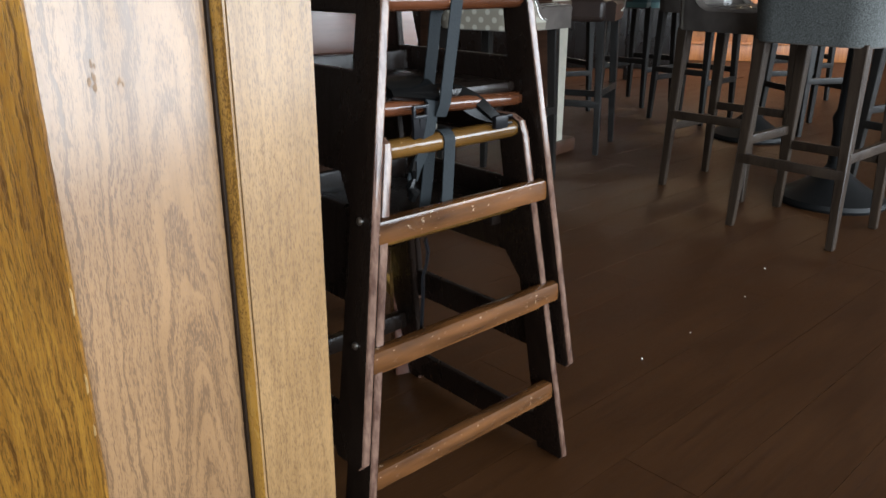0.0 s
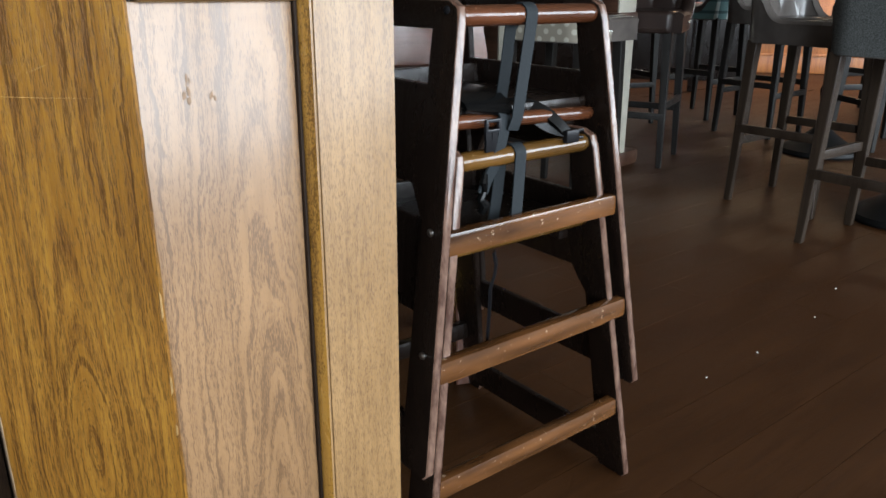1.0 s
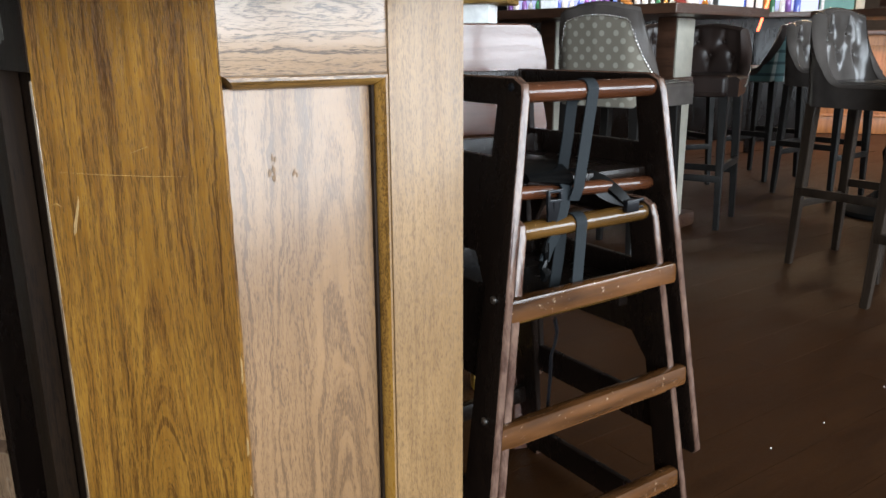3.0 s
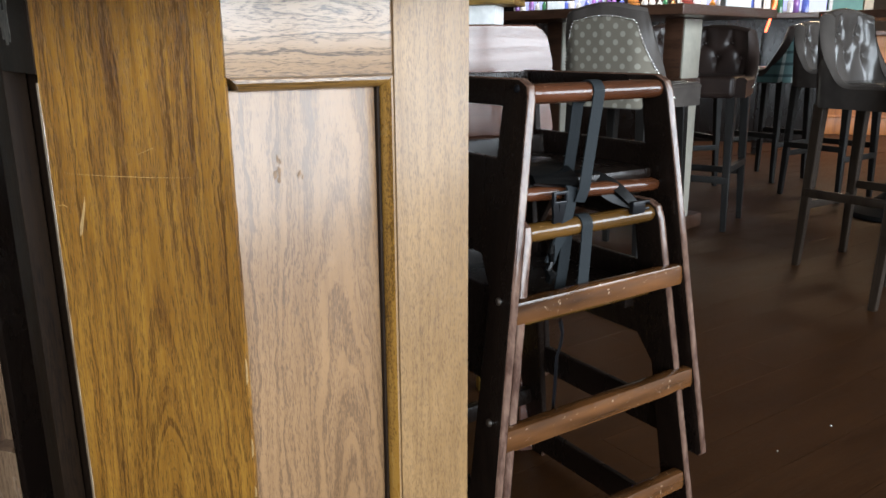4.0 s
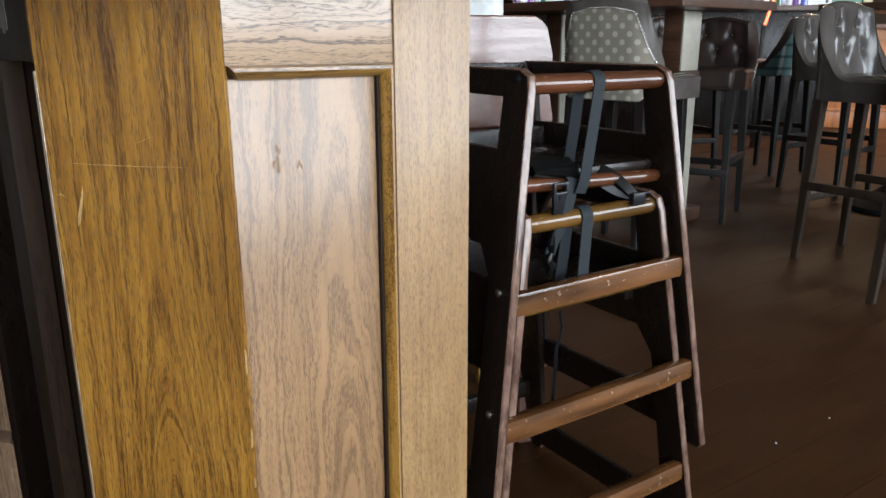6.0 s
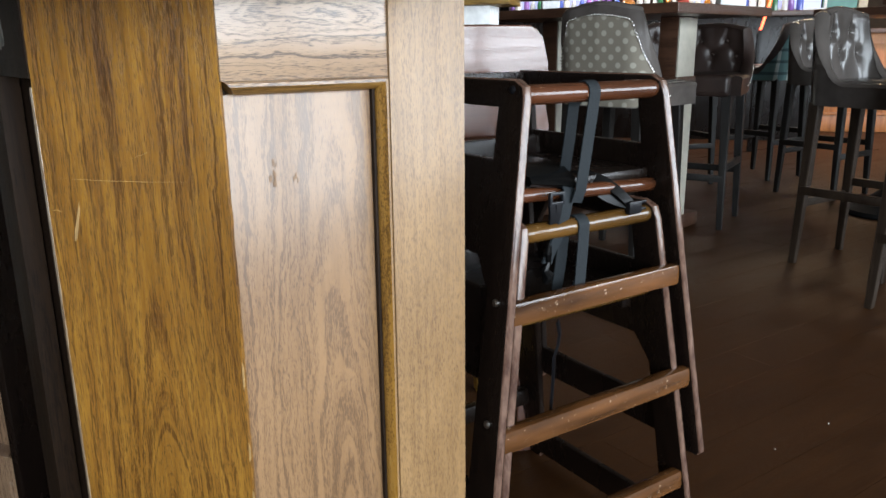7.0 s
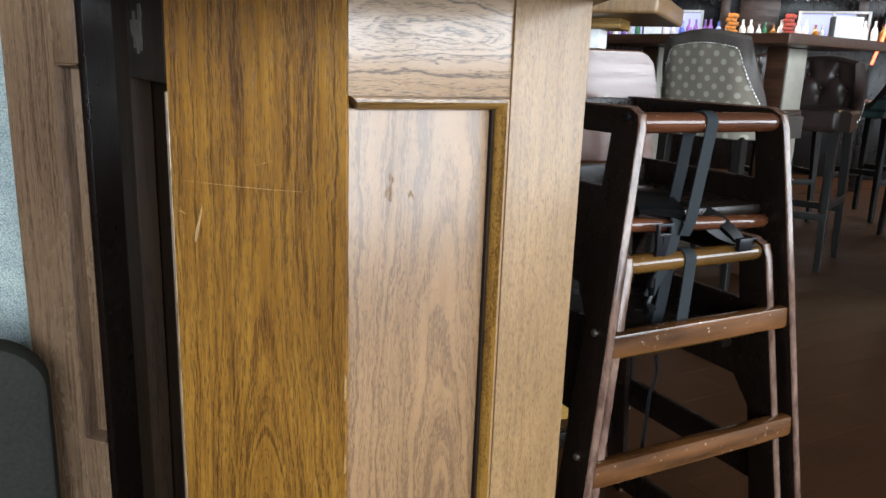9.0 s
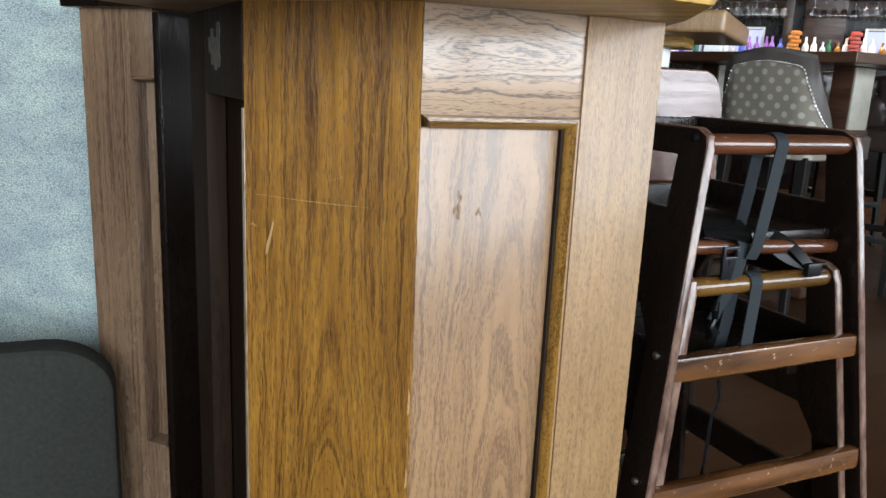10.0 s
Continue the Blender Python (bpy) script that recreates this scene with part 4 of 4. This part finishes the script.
# ---- booth beside the post ----
def bench(m):
    ob = thing("booth_bench", m, "booth bench with oak end panel and grey-green crackled vinyl", "bench")
    H = 1.045
    rows = []
    bm = bmesh.new()
    for k in range(41):
        z = H * k / 40
        x = 0.0 + 0.045 * max(0, 1 - z / 0.45) ** 1.3
        rows.append([bm.verts.new(p) for p in ((x, 0.03, z), (x, 0.004, z), (x + 0.004, 0, z), (0.116, 0, z), (0.116, 0.03, z))])
    for a, b in zip(rows, rows[1:]):
        for k in range(5):
            bm.faces.new((a[k], a[(k + 1) % 5], b[(k + 1) % 5], b[k]))
    bm.faces.new(rows[0][::-1]), bm.faces.new(rows[-1])
    bmesh.ops.recalc_face_normals(bm, faces=bm.faces)
    part("end_stile", bm, OAK_BENCH, ob, "brown oak end stile with a shaped edge")
    part("end_panel", block((0.141, 0.030, 0.60), (0.06, 0.010, 0.70), 0.001), OAK_BENCH, ob)
    part("end_rail", block((0.1425, 0.015, 0.99), (0.052, 0.03, 0.112), 0.001), OAK_BENCH, ob)
    part("end_rail", block((0.1425, 0.015, 0.13), (0.052, 0.03, 0.262), 0.001), OAK_BENCH, ob)
    for a, b, i in (((0.116, 0, 0.26), (0.116, 0, 0.934), (1, 0, 0)), ((0.116, 0, 0.934), (0.169, 0, 0.934), (0, 0, -1)), ((0.116, 0, 0.26), (0.169, 0, 0.26), (0, 0, 1))):
        bm = bmesh.new()
        moulding(bm, a, b, i, k=0.6)
        # Darker inner slope paints in the shade that sets this bead off.
        part("bead", bm, [OAK_SHADE, OAK_BENCH], ob)
    part("cap", block((0.11, 0.06, H + 0.012), (0.26, 0.16, 0.024), 0.004), DARKWOOD, ob)
    # Board added so that its near-black colour draws the dark gap here.
    part("gap_shade_board", block((0.179, 0.276, 0.52), (0.016, 0.56, 1.04), 0.002), DARKWOOD, ob, "near-black board standing for the shade in the gap")
    part("backrest", block((-0.35, 0.12, 0.66), (0.80, 0.10, 0.88), 0.03, segments=3), GREEN, ob, "grey-green crackled vinyl back")
    part("plinth", block((-0.35, 0.12, 0.108), (0.78, 0.10, 0.216), 0.004), OAK_BENCH, ob)
    return ob


bench(pose(-1.322, 1.49, 0))


def black_chair(m):
    """A low padded chair seen from its back's edge."""
    ob = thing("black_chair", m, "black vinyl chair with a rounded padded back", "chair")
    part("backrest", rounded_pad(0.46, 0.385, 0.07, 0.11), BLACKPAD, ob, "black vinyl pad", pose(0, 0, 0.115))
    for x in (-0.19, 0.19):
        part("leg", turned_leg((x, 0, 0), (x, 0, 0.13), 0.03, 0.034), DARKLEG, ob)
        part("leg", turned_leg((x, 0.36, 0), (x, 0.36, 0.13), 0.03, 0.034), DARKLEG, ob)
    part("seat", block((0, 0.21, 0.17), (0.44, 0.36, 0.09), 0.03, segments=3), BLACKPAD, ob)
    return ob


def rounded_pad(w, h, d, r):
    """An upright pad with generously rounded top corners."""
    bm = bmesh.new()
    poly = [(-w / 2, 0)] + [(-w / 2 + r - r * math.cos(radians(a)), h - r + r * math.sin(radians(a)) * 0.8) for a in range(0, 91, 10)]
    poly += [(w / 2 - r + r * math.cos(radians(a)), h - r + r * math.sin(radians(a)) * 0.8) for a in range(90, -1, -10)] + [(w / 2, 0)]
    loops = [[bm.verts.new((x * k, y, z * (0.5 + 0.5 * k))) for x, z in poly] for y, k in ((-d / 2, 0.95), (-d * 0.42, 0.985), (-d / 4, 1), (d / 4, 1), (d * 0.42, 0.985), (d / 2, 0.95))]
    for a, c in zip(loops, loops[1:]):
        for k in range(len(poly)):
            n = (k + 1) % len(poly)
            bm.faces.new((a[k], a[n], c[n], c[k]))
    bm.faces.new(loops[0][::-1]), bm.faces.new(loops[-1])
    bmesh.ops.recalc_face_normals(bm, faces=bm.faces)
    return bm


black_chair(pose(-1.385, 1.275, 0, 0, 0, 45))


# ---- bar at the back ----
GLASS, _n, _l, _b = material("clear_glass", 0.03)
_b.inputs["Transmission Weight"].default_value, _b.inputs["IOR"].default_value = 1.0, 1.45
FRIDGE = glow("lit_fridge_interior", (0.58, 0.62, 1.0), 0.9)
SIGNRED = glow("red_neon", (1.0, 0.12, 0.05), 6.0)
SNACK = plain("orange_packets", (0.55, 0.2, 0.03), 0.4, grain=60, vary=0.5)
REDPACK = plain("red_packets", (0.4, 0.06, 0.04), 0.4, grain=60, vary=0.4)
BOTTLES = [plain("bottle_%s" % n, c, 0.12, coat=0.5) for n, c in (("clear", (0.45, 0.47, 0.5)), ("blue", (0.08, 0.12, 0.45)), ("violet", (0.25, 0.12, 0.4)), ("amber", (0.3, 0.12, 0.02)), ("green", (0.04, 0.15, 0.08)), ("white", (0.7, 0.7, 0.7)))]
TEALPAINT = plain("teal_paint", (0.08, 0.24, 0.24), 0.5, grain=10)
BAR_Y = 8.7

counter = thing("bar_counter", pose(1.6, 9.75, 0), "orange-brown pine bar counter with panelled front", "bar counter")
part("front", block((0, 0.04, 0.52), (4.4, 0.06, 1.04), 0.004), ORANGE, counter)
for k in range(8):
    part("front_panel", block((-1.93 + 0.55 * k, 0, 0.62), (0.42, 0.025, 0.62), 0.01), ORANGE, counter)
part("skirting", block((0, -0.01, 0.09), (4.4, 0.05, 0.18), 0.008), ORANGE, counter)
part("skirting_bead", block((0, -0.03, 0.195), (4.4, 0.03, 0.03), 0.008), ORANGE, counter)
part("counter_top", block((0, 0.2, 1.065), (4.6, 0.6, 0.05), 0.01), TABLETOP, counter)

unit = thing("back_bar_unit", pose(-0.1, BAR_Y + 0.1, 0), "dark wooden back bar with shelves and glass racks", "bar unit")
part("base", block((0, 0.25, 0.6), (3.4, 0.5, 1.2), 0.004), DARKWOOD, unit)
part("shelf_board", block((0, 0.2, 1.225), (3.4, 0.6, 0.05), 0.006), TABLETOP, unit)
part("back", block((0, 0.47, 1.9), (3.4, 0.04, 1.3), 0.004), DARKWOOD, unit)
for x, w in ((-1.66, 0.08), (-0.22, 0.08), (0.10, 0.36), (1.0, 0.08)):
    part("upright", block((x, 0.22, 1.72), (w, 0.3, 0.94), 0.004), TABLETOP, unit)
part("rack_beam", block((0, 0.05, 1.83), (3.4, 0.34, 0.04), 0.004), TABLETOP, unit)
part("canopy", block((0, 0.1, 2.35), (3.4, 0.6, 0.3), 0.01), TABLETOP, unit)


def fridge(m, w, h):
    ob = thing("bottle_fridge", m, "glass fronted bottle fridge lit inside, pale frame", "fridge", "bottle fridges")
    part("interior", block((0, 0.16, h / 2), (w - 0.04, 0.02, h - 0.03)), FRIDGE, ob)
    for x in (-w / 2 + 0.012, 0.0, w / 2 - 0.012):
        part("frame", block((x, 0.0, h / 2), (0.024, 0.03, h), 0.003), WHITE, ob)
    for z in (0.01, h - 0.01):
        part("frame", block((0, 0.0, z), (w - 0.05, 0.028, 0.02), 0.003), WHITE, ob)
    part("cabinet", block((0, 0.185, h / 2), (w, 0.02, h), 0.002), BLACKIRON, ob)
    return ob


def bottle(bm, h, r):
    return tube(bm, [(0, 0, z * h) for z in (0, 0.02, 0.55, 0.68, 0.76, 0.97, 1.0)], r, 10, (0.9, 1, 1, 0.75, 0.38, 0.36, 0.4))


def wine_glass():
    bm = bmesh.new()
    return tube(bm, [(0, 0, z) for z in (0, -0.004, -0.010, -0.075, -0.095, -0.125, -0.165, -0.17)], 0.034, 10, (1, 1, 0.15, 0.13, 0.6, 1.05, 0.95, 0.9))


for x, w in ((-0.99, 0.95), (0.66, 0.62), (1.35, 0.5)):
    fridge(pose(x, BAR_Y + 0.12, 1.25), w, 0.30)
rng = random.Random(5)
shapes = []
for k, mat in enumerate(BOTTLES):
    data = mesh_of(bottle(bmesh.new(), 0.17 + 0.02 * (k % 3), 0.029 + 0.003 * (k % 2)), "bottle", [mat])
    shapes.append(data)
words = ("clear", "blue", "violet", "amber", "green", "white")
for k in range(40):
    n = rng.choice((0, 0, 1, 2, 2, 3, 4, 5, 5))
    ob = new("bottle", shapes[n])
    ob.matrix_basis = pose(-1.42 + 0.071 * k + rng.uniform(-0.01, 0.01), BAR_Y + rng.uniform(0.0, 0.06) + 0.02, 1.25)
    tagged(ob, "small %s bottle on the back bar shelf" % words[n], "bottle", "bottles on the back bar")
glass_data = mesh_of(wine_glass(), "wine_glass", [GLASS])
for row in range(2):
    for k in range(34):
        if abs(-1.55 + 0.085 * k + 0.22) < 0.06 or abs(-1.55 + 0.085 * k - 0.10) < 0.2 and row == 0:
            continue
        ob = new("wine_glass", glass_data)
        ob.matrix_basis = pose(-1.55 + 0.085 * k, BAR_Y + 0.02 + 0.11 * row, 1.81)
        tagged(ob, "clear wine glass hanging upside down from the rack", "glass", "hanging glasses")


def packets(m, mat, label):
    ob = thing("snack_strip", m, label, "snack packets", "snack strips")
    for k in range(7):
        part("packet", block((0.008 * (-1) ** k, -0.01, 0.02 + 0.036 * k), (0.10, 0.03, 0.036), 0.010), mat, ob)
    part("card", block((0, 0.012, 0.13), (0.07, 0.006, 0.27), 0.001), mat, ob)
    return ob


packets(pose(-0.24, BAR_Y - 0.02, 1.251), SNACK, "hanging strip of orange snack packets")
packets(pose(0.27, BAR_Y - 0.02, 1.251), REDPACK, "hanging strip of red and white packets")
# No fittings: fill added for the glasses, warm light inferred at the counter.
area("back_bar_fill", look((-0.1, BAR_Y - 0.15, 2.15), (-0.1, BAR_Y + 0.1, 1.0)), 3.0, 0.1, 60, (1.0, 0.88, 0.74))
area("counter_light", look((1.9, 8.9, 2.6), (1.9, 9.5, 0.2)), 2.4, 0.2, 120, (1.0, 0.70, 0.42))

# right of the bar: a teal painted doorway frame, a pale cooler and a leaning red neon tube
door = thing("teal_door", pose(2.0, 11.2, 0), "teal painted panelled door in a dark frame", "door")
part("leaf", block((0, 0, 1.05), (0.86, 0.05, 2.1), 0.004), TEALPAINT, door)
for z, h in ((0.55, 0.7), (1.5, 0.8)):
    part("door_panel", block((0, -0.03, z), (0.6, 0.012, h), 0.008), TEALPAINT, door)
for x in (-0.49, 0.49):
    part("jamb", block((x, 0, 1.09), (0.10, 0.10, 2.18), 0.004), PALEPOST, door)
neon = thing("neon_tube", pose(0.9, 7.9, 0), "thin red neon tube standing at the end of the bar", "neon light")
bm = bmesh.new()
tube(bm, [(0.0, 0.0, 1.06), (0.06, 0, 1.30), (0.10, 0, 1.60)], 0.011, 8)
part("tube", bm, SIGNRED, neon)
part("stand", block((-0.0, 0, 0.53), (0.05, 0.05, 1.06), 0.004), DARKWOOD, neon)

# table things
for x, y, w, d, h, mat, label in ((0.30, 4.62, 0.13, 0.06, 0.10, WHITE, "white napkin box on the high table"), (-0.62, 5.05, 0.10, 0.04, 0.16, WHITE, "white menu card holder on the high table")):
    ob = part("menu_holder", block((0, 0, h / 2), (w, d, h), 0.004), mat, None, label, pose(x, y, 1.125, 0, 0, 20))
    tagged(ob, category="menu holder")

rng = random.Random(31)
for x, y in ((0.404, 2.478), (0.25, 2.31), (0.62, 2.75), (0.75, 3.0)):
    bm = bmesh.new()
    bmesh.ops.create_icosphere(bm, subdivisions=1, radius=rng.uniform(0.002, 0.003))
    ob = part("crumb", bm, WHITE, None, "tiny pale crumb lying on the dark floor", pose(x, y, 0.0012))
    tagged(ob, category="crumb", group="crumbs on the floor")

# ---- floor boards ----
rng = random.Random(8)
WB = 0.165
boards = {}
for r in range(-7, 44):
    v = -0.6 + WB * r
    u = 0.2 - rng.uniform(0, 1.6)
    while u < 8.6:
        n = rng.randrange(4)
        length = 1.35 + 0.25 * n
        centre = U * (u + length / 2) + V * v
        if -1.9 < centre.x < 3.2 and 0.6 < centre.y < 8.0 and (centre.x < 0.7 + 0.42 * centre.y):
            if n not in boards:
                boards[n] = mesh_of(block((0, 0, 0), (length - 0.0015, WB - 0.0010, 0.012)), "floor_board", [FLOOR], False)
            ob = new("floor_board", boards[n])
            ob.parent = ground
            ob.matrix_basis = pose(u + length / 2, v, -0.006 - 0.0004 * rng.random())
        u += length
